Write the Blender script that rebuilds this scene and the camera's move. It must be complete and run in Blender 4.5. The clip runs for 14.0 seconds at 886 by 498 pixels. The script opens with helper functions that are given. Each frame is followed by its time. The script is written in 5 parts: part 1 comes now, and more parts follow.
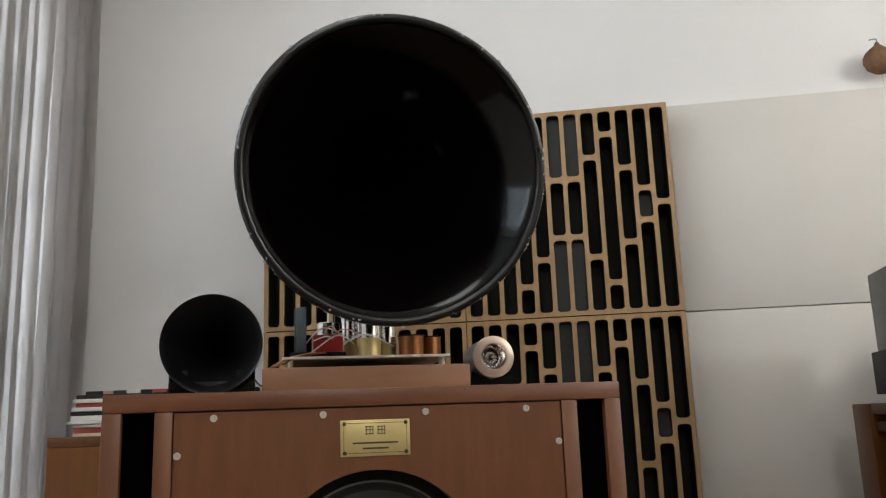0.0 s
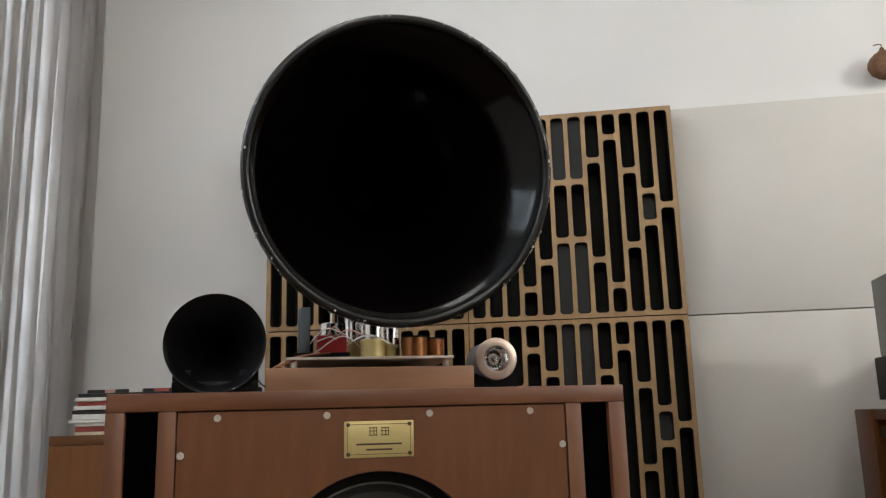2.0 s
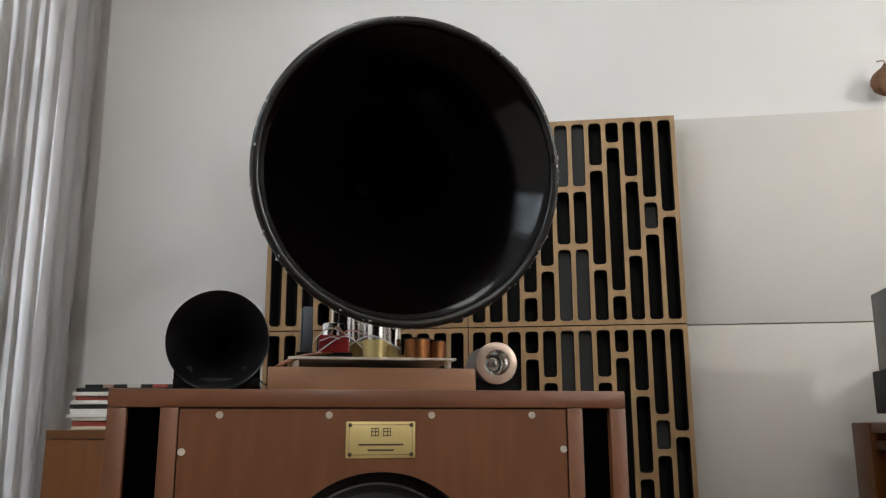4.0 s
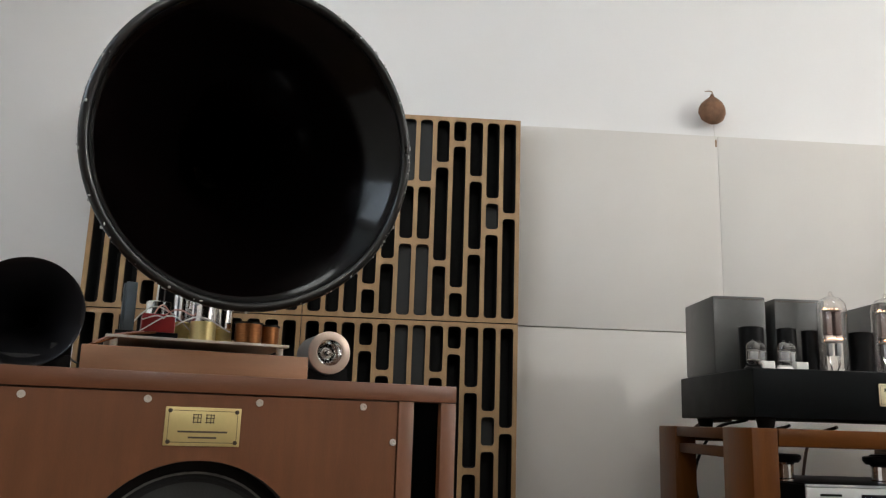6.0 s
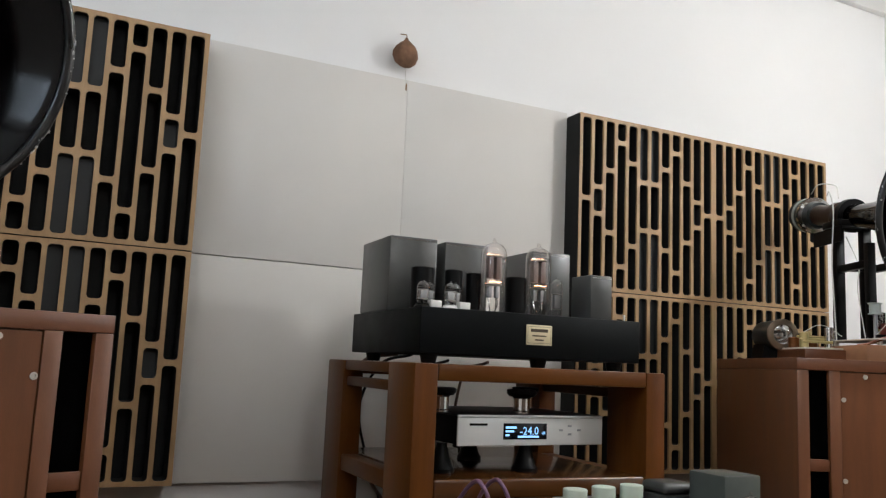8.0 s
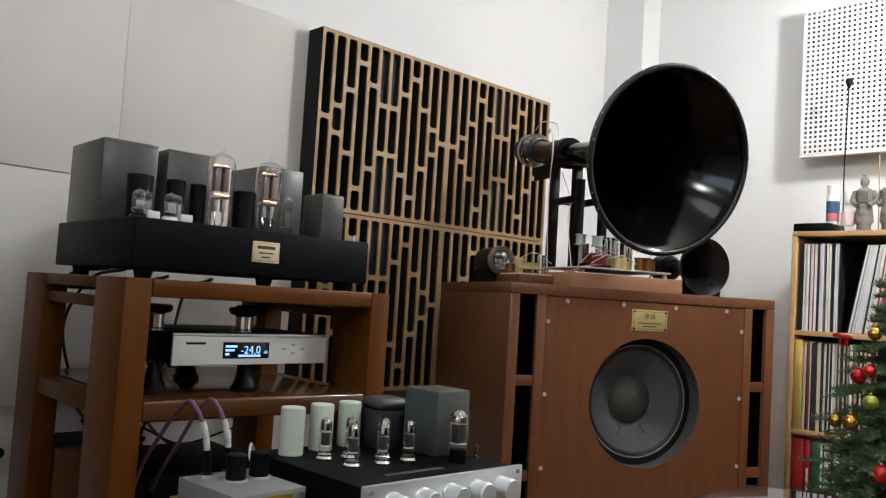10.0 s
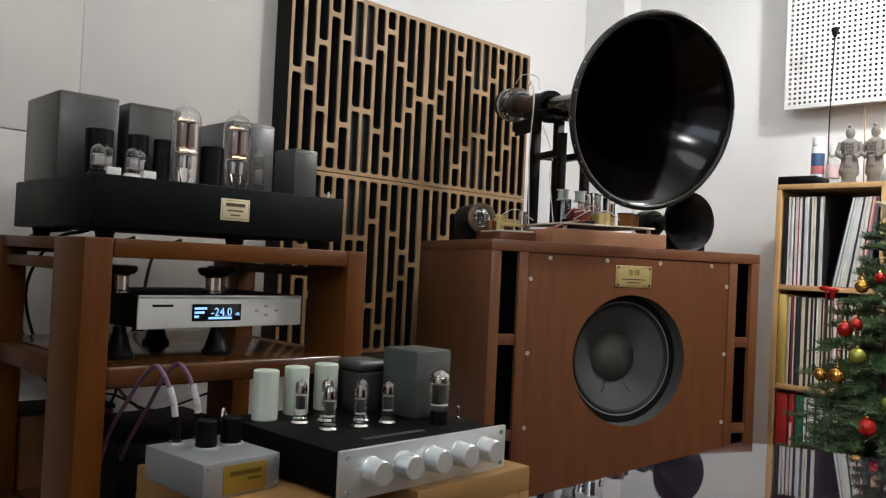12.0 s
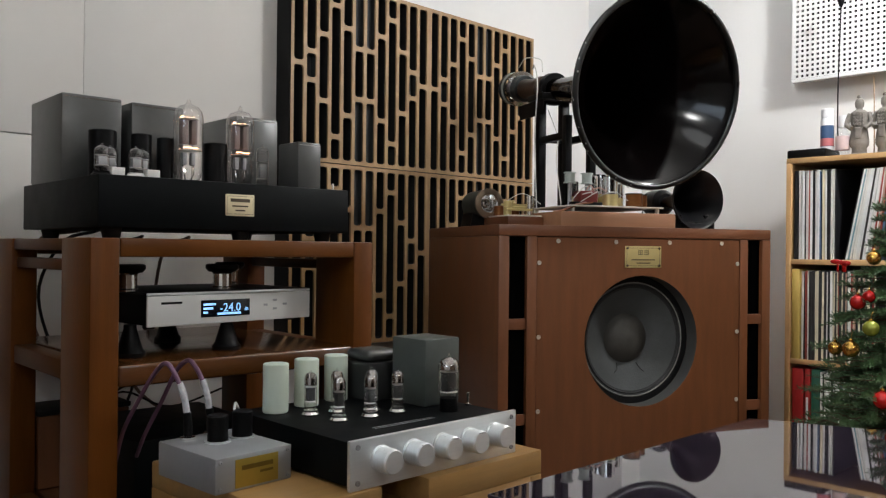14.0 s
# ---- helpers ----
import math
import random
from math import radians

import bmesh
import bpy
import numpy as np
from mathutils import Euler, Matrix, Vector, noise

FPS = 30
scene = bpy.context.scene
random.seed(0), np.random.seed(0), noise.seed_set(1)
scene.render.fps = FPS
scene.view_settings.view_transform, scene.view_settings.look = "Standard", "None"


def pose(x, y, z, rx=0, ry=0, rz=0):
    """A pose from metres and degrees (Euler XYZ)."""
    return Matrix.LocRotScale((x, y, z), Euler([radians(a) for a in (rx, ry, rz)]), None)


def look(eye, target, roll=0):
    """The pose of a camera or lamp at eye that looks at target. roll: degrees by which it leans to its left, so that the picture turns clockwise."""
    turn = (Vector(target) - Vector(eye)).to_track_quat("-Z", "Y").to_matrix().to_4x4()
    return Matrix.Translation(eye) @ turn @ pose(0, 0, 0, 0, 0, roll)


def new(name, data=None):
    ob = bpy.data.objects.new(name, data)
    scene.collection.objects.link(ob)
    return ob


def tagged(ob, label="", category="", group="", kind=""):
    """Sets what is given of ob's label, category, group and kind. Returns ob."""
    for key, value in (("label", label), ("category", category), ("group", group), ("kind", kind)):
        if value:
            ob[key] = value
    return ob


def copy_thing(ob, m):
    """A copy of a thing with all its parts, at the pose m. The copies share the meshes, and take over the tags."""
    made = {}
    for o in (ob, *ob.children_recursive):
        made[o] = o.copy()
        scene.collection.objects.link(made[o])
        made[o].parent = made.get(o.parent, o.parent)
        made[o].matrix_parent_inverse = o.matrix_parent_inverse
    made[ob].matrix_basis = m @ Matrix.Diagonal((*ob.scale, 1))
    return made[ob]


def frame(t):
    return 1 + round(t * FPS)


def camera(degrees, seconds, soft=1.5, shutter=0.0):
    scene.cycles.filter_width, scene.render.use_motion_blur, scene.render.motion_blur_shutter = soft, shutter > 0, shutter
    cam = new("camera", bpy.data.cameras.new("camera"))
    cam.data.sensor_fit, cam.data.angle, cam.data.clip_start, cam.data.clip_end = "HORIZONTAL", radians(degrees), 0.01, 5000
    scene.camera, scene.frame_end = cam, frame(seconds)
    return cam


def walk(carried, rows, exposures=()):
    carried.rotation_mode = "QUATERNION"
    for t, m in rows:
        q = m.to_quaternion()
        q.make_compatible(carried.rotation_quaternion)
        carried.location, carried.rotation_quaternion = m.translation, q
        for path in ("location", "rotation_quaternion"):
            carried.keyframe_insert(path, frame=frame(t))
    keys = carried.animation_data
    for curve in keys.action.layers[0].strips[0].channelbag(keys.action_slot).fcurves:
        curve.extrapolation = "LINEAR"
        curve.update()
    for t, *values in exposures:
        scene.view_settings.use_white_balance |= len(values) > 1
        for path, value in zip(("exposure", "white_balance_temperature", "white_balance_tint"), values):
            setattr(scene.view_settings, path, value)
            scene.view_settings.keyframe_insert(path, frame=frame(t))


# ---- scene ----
cam = camera(56.7, 14.0, soft=1.25)
PATH = [
    (0, (0.022, 0.024, 0.798), (-0.278, 1.959, 1.204), -2.0),
    (0.5, (0.024, 0.023, 0.798), (-0.273, 1.958, 1.205), -2.0),
    (1, (0.016, 0.023, 0.797), (-0.28, 1.959, 1.206), -1.8),
    (1.5, (0.009, 0.025, 0.8), (-0.287, 1.961, 1.206), -1.6),
    (2, (0.01, 0.024, 0.8), (-0.287, 1.959, 1.208), -1.5),
    (4.5, (-0.024, 0.02, 0.793), (-0.274, 1.959, 1.215), 0.8),
    (5, (-0.033, 0.026, 0.793), (-0.213, 1.973, 1.213), 1.3),
    (5.5, (-0.038, 0.032, 0.791), (-0.112, 1.986, 1.21), 1.8),
    (6, (-0.034, 0.049, 0.792), (0.089, 2.002, 1.203), 1.9),
    (6.5, (-0.037, 0.063, 0.792), (0.293, 1.998, 1.178), 1.7),
    (7, (-0.026, 0.073, 0.793), (0.45, 1.984, 1.145), 2.0),
    (7.5, (-0.016, 0.084, 0.794), (0.653, 1.943, 1.109), 2.1),
    (8, (-0.021, 0.098, 0.798), (0.847, 1.879, 1.077), 2.5),
    (8.5, (-0.006, 0.111, 0.798), (1.073, 1.778, 1.036), 2.7),
    (9, (-0.002, 0.117, 0.797), (1.218, 1.689, 1.002), 3.4),
    (9.2, (0.006, 0.118, 0.796), (1.278, 1.649, 0.99), 3.5),
    (11.3, (0.063, 0.177, 0.78), (1.51, 1.557, 0.835), 3.6),
    (11.5, (0.085, 0.195, 0.777), (1.529, 1.578, 0.83), 3.3),
    (12, (0.077, 0.169, 0.782), (1.51, 1.564, 0.818), 2.7),
    (12.5, (0.088, 0.157, 0.782), (1.515, 1.559, 0.806), 1.4),
    (13, (0.089, 0.154, 0.783), (1.502, 1.569, 0.799), 1.0),
    (13.5, (0.09, 0.155, 0.782), (1.5, 1.574, 0.792), 0.7),
    (14, (0.09, 0.154, 0.784), (1.498, 1.574, 0.787), 0.6),
]
EXPOSURES = [(0, 0.06, 6480, 8), (5, 0.06, 6450, 8), (6.5, 0.0, 6300, 8), (9, -0.14, 6180, 9), (11.5, -0.20, 6220, 9), (14, -0.28, 6250, 9)]
walk(cam, [(t, look(eye, target, roll)) for t, eye, target, roll in PATH], EXPOSURES)

# ---- light ----
world = bpy.data.worlds.new("world")
scene.world = world
world.use_nodes = True
wn = world.node_tree
sky = wn.nodes.new("ShaderNodeTexSky")
sky.sky_type, sky.sun_disc, sky.sun_elevation, sky.sun_rotation = "NISHITA", False, radians(12), radians(200)
wn.links.new(sky.outputs[0], wn.nodes["Background"].inputs[0])
wn.nodes["Background"].inputs[1].default_value = 0.06


def lamp(name, kind, m, energy, color, size=0.1, size_y=None, cone=None, blend=0.6):
    data = bpy.data.lights.new(name, kind)
    data.energy, data.color = energy, color
    if kind == "AREA":
        data.size = size
        if size_y:
            data.shape, data.size_y = "RECTANGLE", size_y
    else:
        data.shadow_soft_size = size
    if cone:
        data.spot_size, data.spot_blend = radians(cone), blend
    ob = new(name, data)
    ob.matrix_world = m
    return ob


CEIL = 2.52
WARM = (1.0, 0.955, 0.90)
# general light from above; the third is an added fill behind the camera
LAMPS = ((-0.40, 0.95, 9.5), (1.05, 0.85, 8.5), (0.60, -1.6, 48))
PENDANT = (2.70, 0.58, 1.95)
for lx, ly, watts in LAMPS:
    lamp("ceiling_fill_glow", "POINT", pose(lx, ly, CEIL - 0.26), watts, (1.0, 0.970, 0.928), 0.20)
lamp("spot_glow", "SPOT", look((-0.40, 0.95, CEIL - 0.11), (3.40, 1.10, 0.80)), 85, WARM, 0.13, cone=38, blend=0.35)
lamp("pendant_glow", "POINT", pose(*PENDANT), 70, (1.0, 0.975, 0.94), 0.06)
lamp("side_window_glow", "AREA", look((-1.66, 1.70, 1.30), (1, 1.70, 1.30)), 7, (0.86, 0.93, 1.0), 0.9, 1.9)
lamp("window_glow", "AREA", look((-1.60, 0.42, 1.98), (1, 0.42, 1.6)), 2.5, (0.86, 0.93, 1.0), 1.1, 0.75)

# ---- materials ----


def material(name, color, rough=0.5, metal=0.0, vary=0.12, scale=8.0, bump=0.05, fine=120.0, stretch=(1, 1, 1), coat=0.0, second=None, emit=0.0, spec=0.5):
    """A surface with broad mottling, fine grain and slight relief."""
    m = bpy.data.materials.new(name)
    m.use_nodes = True
    t = m.node_tree
    b = t.nodes["Principled BSDF"]
    co = t.nodes.new("ShaderNodeTexCoord")
    mp = t.nodes.new("ShaderNodeMapping")
    mp.inputs["Scale"].default_value = stretch
    t.links.new(co.outputs["Object"], mp.inputs[0])
    n1 = t.nodes.new("ShaderNodeTexNoise")
    n1.inputs["Scale"].default_value, n1.inputs["Detail"].default_value = scale, 6
    n2 = t.nodes.new("ShaderNodeTexNoise")
    n2.inputs["Scale"].default_value, n2.inputs["Detail"].default_value = fine, 3
    for n in (n1, n2):
        t.links.new(mp.outputs[0], n.inputs["Vector"])
    mix = t.nodes.new("ShaderNodeMix")
    mix.data_type = "RGBA"
    dark = second or tuple(c * (1 - 2.2 * vary) for c in color)
    mix.inputs[6].default_value = (*[max(0.0, c) for c in dark], 1)
    mix.inputs[7].default_value = (*[min(1.0, c * (1 + vary)) for c in color], 1)
    ad = t.nodes.new("ShaderNodeMath")
    ad.operation = "MULTIPLY_ADD"
    ad.inputs[1].default_value = 0.35
    t.links.new(n2.outputs[0], ad.inputs[0])
    mu = t.nodes.new("ShaderNodeMath")
    mu.operation = "MULTIPLY_ADD"
    mu.inputs[1].default_value, mu.inputs[2].default_value = 1.5, -0.42
    t.links.new(n1.outputs[0], mu.inputs[0])
    t.links.new(mu.outputs[0], ad.inputs[2])
    t.links.new(ad.outputs[0], mix.inputs[0])
    t.links.new(mix.outputs[2], b.inputs["Base Color"])
    ro = t.nodes.new("ShaderNodeMapRange")
    ro.inputs[3].default_value, ro.inputs[4].default_value = max(0.02, rough - 0.08), min(1, rough + 0.08)
    t.links.new(n1.outputs[0], ro.inputs[0])
    t.links.new(ro.outputs[0], b.inputs["Roughness"])
    b.inputs["Metallic"].default_value = metal
    b.inputs["Specular IOR Level"].default_value = spec
    b.inputs["Coat Weight"].default_value = coat
    b.inputs["Coat Roughness"].default_value = 0.12
    if emit:
        b.inputs["Emission Color"].default_value = (*color, 1)
        b.inputs["Emission Strength"].default_value = emit
    if bump:
        bp = t.nodes.new("ShaderNodeBump")
        bp.inputs["Strength"].default_value, bp.inputs["Distance"].default_value = bump, 0.004
        t.links.new(n2.outputs[0], bp.inputs["Height"])
        t.links.new(bp.outputs[0], b.inputs["Normal"])
    return m


def random_tint(m, low, high):
    """Shifts a material's value from object to object."""
    t = m.node_tree
    b = t.nodes["Principled BSDF"]
    old = b.inputs["Base Color"].links[0].from_socket
    info = t.nodes.new("ShaderNodeObjectInfo")
    rng = t.nodes.new("ShaderNodeMapRange")
    rng.inputs[3].default_value, rng.inputs[4].default_value = low, high
    t.links.new(info.outputs["Random"], rng.inputs[0])
    hs = t.nodes.new("ShaderNodeHueSaturation")
    t.links.new(rng.outputs[0], hs.inputs["Value"])
    t.links.new(old, hs.inputs["Color"])
    t.links.new(hs.outputs[0], b.inputs["Base Color"])
    return m


def glass(name, color, rough=0.0, ior=1.5, power=5):
    """Thin glass: mostly see-through, with a true glossy skin."""
    m = bpy.data.materials.new(name)
    m.use_nodes = True
    t = m.node_tree
    t.nodes.clear()
    out = t.nodes.new("ShaderNodeOutputMaterial")
    tr = t.nodes.new("ShaderNodeBsdfTransparent")
    tr.inputs[0].default_value = (*color, 1)
    gl = t.nodes.new("ShaderNodeBsdfGlossy")
    gl.inputs["Roughness"].default_value = rough + 0.02
    lw = t.nodes.new("ShaderNodeLayerWeight")
    lw.inputs[0].default_value = 0.5
    pw = t.nodes.new("ShaderNodeMath")
    pw.operation, pw.inputs[1].default_value = "POWER", power
    t.links.new(lw.outputs["Facing"], pw.inputs[0])
    fr = t.nodes.new("ShaderNodeMath")
    fr.operation = "MULTIPLY_ADD"
    f0 = ((ior - 1) / (ior + 1)) ** 2
    fr.inputs[1].default_value, fr.inputs[2].default_value = (1 - f0) * 0.8, f0
    t.links.new(pw.outputs[0], fr.inputs[0])
    mx = t.nodes.new("ShaderNodeMixShader")
    t.links.new(fr.outputs[0], mx.inputs[0])
    t.links.new(tr.outputs[0], mx.inputs[1])
    t.links.new(gl.outputs[0], mx.inputs[2])
    t.links.new(mx.outputs[0], out.inputs[0])
    return m


M = {
    "wall": material("wall_paint", (0.80, 0.795, 0.785), 0.75, vary=0.03, scale=1.2, bump=0.12, fine=260),
    "ceiling": material("ceiling_paint", (0.78, 0.77, 0.75), 0.8, vary=0.02, scale=1.5, bump=0.05, fine=200),
    "fabric": material("panel_fabric", (0.71, 0.685, 0.645), 0.9, vary=0.04, scale=2.5, bump=0.35, fine=900),
    "floor": material("floor_wood", (0.15, 0.095, 0.06), 0.4, vary=0.2, scale=3, stretch=(1, 9, 1), fine=90),
    "ply": material("ply_face", (0.37, 0.232, 0.112), 0.5, vary=0.12, scale=10, stretch=(6, 6, 1), fine=160, bump=0.06),
    "well": material("well_paint", (0.020, 0.0205, 0.021), 0.75, vary=0.15, scale=12, bump=0.08, spec=0.15),
    "black_side": material("black_stain", (0.010, 0.010, 0.010), 0.6, vary=0.2, spec=0.2),
    "walnut": material("mahogany_veneer", (0.150, 0.053, 0.0185), 0.42, vary=0.14, scale=5, stretch=(7, 7, 0.9), fine=110, bump=0.06, coat=0.12),
    "walnut_frame": material("mahogany_frame", (0.150, 0.053, 0.021), 0.42, vary=0.13, scale=5, stretch=(0.8, 8, 8), fine=110, bump=0.06, coat=0.12),
    "plinth": material("plinth_wood", (0.34, 0.165, 0.085), 0.5, vary=0.10, scale=5, stretch=(0.8, 8, 8), fine=110),
    "cherry": material("cherry_wood", (0.116, 0.036, 0.0050), 0.38, vary=0.2, scale=6, stretch=(5, 5, 0.4), fine=110, bump=0.05, coat=0.0, spec=0.16),
    "bamboo": material("bamboo_ply", (0.33, 0.185, 0.060), 0.45, vary=0.12, scale=4, stretch=(1, 14, 14), fine=60),
    "honey": material("honey_pine", (0.20, 0.068, 0.008), 0.45, vary=0.14, scale=5, stretch=(7, 7, 0.8), fine=90),
    "beech": material("beech_shelf", (0.62, 0.38, 0.17), 0.45, vary=0.08, scale=5, stretch=(6, 6, 1), fine=90),
    "void": material("cavity_shade", (0.0012, 0.0012, 0.0012), 0.95, vary=0.1, spec=0.0),
    "horn": material("black_lacquer", (0.0014, 0.0008, 0.0008), 0.05, vary=0.2, scale=3, bump=0.0, fine=60, coat=0.0, spec=0.22),
    "horn_small": material("black_satin", (0.006, 0.006, 0.007), 0.30, vary=0.2, bump=0.02),
    "rim": material("worn_black_rim", (0.007, 0.007, 0.007), 0.30, vary=0.4, scale=40, bump=0.35, fine=55, coat=0.1),
    "cone": material("paper_cone", (0.056, 0.060, 0.060), 0.8, vary=0.22, scale=9, bump=0.2, fine=220),
    "cap": material("dust_cap", (0.045, 0.042, 0.036), 0.6, vary=0.2, scale=20, bump=0.15, fine=200),
    "rubber": material("rubber_black", (0.0055, 0.0055, 0.006), 0.5, vary=0.2, spec=0.25),
    "brass": material("brass_plate", (0.62, 0.50, 0.22), 0.42, metal=0.55, vary=0.08, scale=10, bump=0.03),
    "brass_pale": material("pale_brass_plate", (0.72, 0.62, 0.40), 0.4, metal=0.2, vary=0.06, scale=10, bump=0.03),
    "ink": material("engraved_ink", (0.06, 0.04, 0.02), 0.6, vary=0.05, bump=0),
    "gold": material("gold_plate", (0.42, 0.29, 0.05), 0.35, metal=0.6, vary=0.08),
    "chrome": material("chrome", (0.80, 0.79, 0.77), 0.14, metal=1.0, vary=0.04, bump=0.0),
    "screw": material("screw_metal", (0.56, 0.53, 0.48), 0.40, metal=0.25, vary=0.1),
    "alu": material("brushed_aluminium", (0.74, 0.77, 0.78), 0.31, metal=0.68, vary=0.04, scale=6, stretch=(0.5, 30, 30), fine=60, bump=0.03),
    "alu_dark": material("grey_aluminium", (0.38, 0.39, 0.40), 0.42, metal=0.6, vary=0.06),
    "chassis": material("black_powder_coat", (0.0022, 0.0031, 0.0036), 0.5, vary=0.12, scale=20, bump=0.12, fine=400, spec=0.10),
    "trafo": material("grey_hammer_paint", (0.060, 0.061, 0.058), 0.36, vary=0.10, scale=30, bump=0.04, fine=300, coat=0.05),
    "trafo_dark": material("dark_grey_paint", (0.022, 0.023, 0.022), 0.42, vary=0.12, scale=30, bump=0.04),
    "anode_dark": material("blackened_anode", (0.055, 0.055, 0.055), 0.4, metal=0.3, vary=0.15),
    "trafo_green": material("grey_green_paint", (0.068, 0.078, 0.071), 0.40, vary=0.10, scale=30, bump=0.04, fine=300),
    "mint": material("pale_green_can", (0.56, 0.63, 0.53), 0.45, vary=0.03, scale=12, bump=0.02),
    "cream": material("cream_plate", (0.62, 0.58, 0.50), 0.5, vary=0.05),
    "copper": material("copper_wire", (0.27, 0.105, 0.035), 0.35, metal=0.8, vary=0.15, scale=60, stretch=(1, 1, 8)),
    "red": material("red_film", (0.27, 0.012, 0.012), 0.35, vary=0.15),
    "red_dark": material("dark_red_film", (0.16, 0.018, 0.014), 0.35, vary=0.2),
    "blue_grey": material("grey_heatsink", (0.11, 0.135, 0.15), 0.5, vary=0.1),
    "pink_wire": material("pink_wire", (0.55, 0.28, 0.22), 0.5, vary=0.1),
    "white_wire": material("white_wire", (0.62, 0.62, 0.58), 0.5, vary=0.05),
    "purple": material("purple_cable", (0.16, 0.075, 0.135), 0.5, vary=0.15),
    "heatshrink": material("printed_white_sleeve", (0.60, 0.60, 0.60), 0.5, vary=0.22, scale=60, second=(0.25, 0.25, 0.27)),
    "filament": material("filament", (1.0, 0.47, 0.24), 0.5, vary=0.02, bump=0, emit=8.0),
    "plate_grey": material("tube_anode", (0.20, 0.155, 0.14), 0.45, metal=0.2, vary=0.15),
    "getter": material("getter_flash", (0.42, 0.40, 0.38), 0.09, metal=1.0, vary=0.25, scale=40),
    "porcelain": material("white_ceramic", (0.72, 0.71, 0.68), 0.3, vary=0.03),
    "glass": glass("tube_glass", (0.985, 0.965, 0.955), ior=1.5, power=1.6),
    "smoke": glass("smoked_acrylic", (0.13, 0.10, 0.125)),
    "pane": glass("window_pane", (0.95, 0.97, 0.98)),
    "screen": material("display_glass", (0.004, 0.006, 0.012), 0.12, vary=0.1, bump=0),
    "digits": material("display_digits", (0.32, 0.62, 1.0), 0.5, vary=0.01, bump=0, emit=0.9),
    "curtain": material("curtain_cloth", (0.72, 0.69, 0.67), 0.85, vary=0.05, scale=6, bump=0.3, fine=700),
    "pod": material("dried_seed_pod", (0.21, 0.105, 0.055), 0.75, vary=0.28, scale=28, bump=0.5, fine=90),
    "straw": material("dry_stalk", (0.30, 0.20, 0.11), 0.8, vary=0.15),
    "white_metal": material("white_enamel", (0.80, 0.80, 0.79), 0.18, vary=0.02, scale=4, bump=0.02, coat=0.5),
    "stone": material("grey_clay", (0.20, 0.183, 0.162), 0.85, vary=0.2, scale=40, bump=0.4, fine=180),
    "needle": material("fir_needles", (0.082, 0.150, 0.058), 0.5, vary=0.3, scale=25, second=(0.030, 0.064, 0.028)),
    "bark": material("brown_bark", (0.09, 0.05, 0.03), 0.85, vary=0.2),
    "ball_red": material("red_bauble", (0.55, 0.012, 0.010), 0.10, metal=0.55, vary=0.05, bump=0, coat=0.6),
    "ball_gold": material("gold_bauble", (0.62, 0.36, 0.08), 0.16, metal=0.9, vary=0.05, bump=0),
    "ball_green": material("lime_bauble", (0.33, 0.36, 0.06), 0.22, metal=0.5, vary=0.05, bump=0),
    "star": material("glitter_star", (0.72, 0.66, 0.45), 0.3, metal=0.5, vary=0.1, scale=80),
    "cardboard": material("red_binder", (0.40, 0.022, 0.020), 0.45, vary=0.08),
    "green_binder": material("green_binder", (0.02, 0.10, 0.06), 0.5, vary=0.1),
    "yellow_box": material("yellow_sleeve", (0.62, 0.45, 0.12), 0.5, vary=0.06),
    "can_blue": material("blue_label", (0.035, 0.085, 0.19), 0.35, vary=0.1),
    "can_white": material("white_cap", (0.75, 0.76, 0.78), 0.4, vary=0.03),
    "can_red": material("red_band", (0.55, 0.16, 0.17), 0.4, vary=0.15),
    "can_pink": material("pink_label", (0.60, 0.47, 0.48), 0.4, vary=0.1),
    "plastic": material("black_plastic", (0.0028, 0.0028, 0.0031), 0.40, vary=0.15, spec=0.16),
    "daylight": material("evening_sky", (0.82, 0.90, 1.0), 0.8, vary=0.02, bump=0, emit=4.5),
}


def see_through_cloth(m, share):
    """Lets part of the light pass through a cloth."""
    t = m.node_tree
    b = t.nodes["Principled BSDF"]
    out = t.nodes["Material Output"]
    tr = t.nodes.new("ShaderNodeBsdfTranslucent")
    t.links.new(b.inputs["Base Color"].links[0].from_socket, tr.inputs[0])
    mx = t.nodes.new("ShaderNodeMixShader")
    mx.inputs[0].default_value = share
    t.links.new(b.outputs[0], mx.inputs[1])
    t.links.new(tr.outputs[0], mx.inputs[2])
    t.links.new(mx.outputs[0], out.inputs[0])


see_through_cloth(M["curtain"], 0.45)
for node in M["horn"].node_tree.nodes:
    if node.type == "MAP_RANGE":
        node.inputs[3].default_value, node.inputs[4].default_value = 0.10, 0.14
PAPERS = []
for tone in ((0.84, 0.82, 0.77), (0.70, 0.66, 0.58), (0.035, 0.033, 0.033), (0.80, 0.71, 0.52), (0.10, 0.16, 0.27), (0.40, 0.07, 0.05), (0.88, 0.88, 0.86), (0.22, 0.40, 0.44), (0.55, 0.34, 0.26), (0.015, 0.015, 0.018)):
    PAPERS.append(material("record_sleeve", tone, 0.5, vary=0.10, scale=14, fine=60, bump=0.02))

# ---- mesh helpers ----


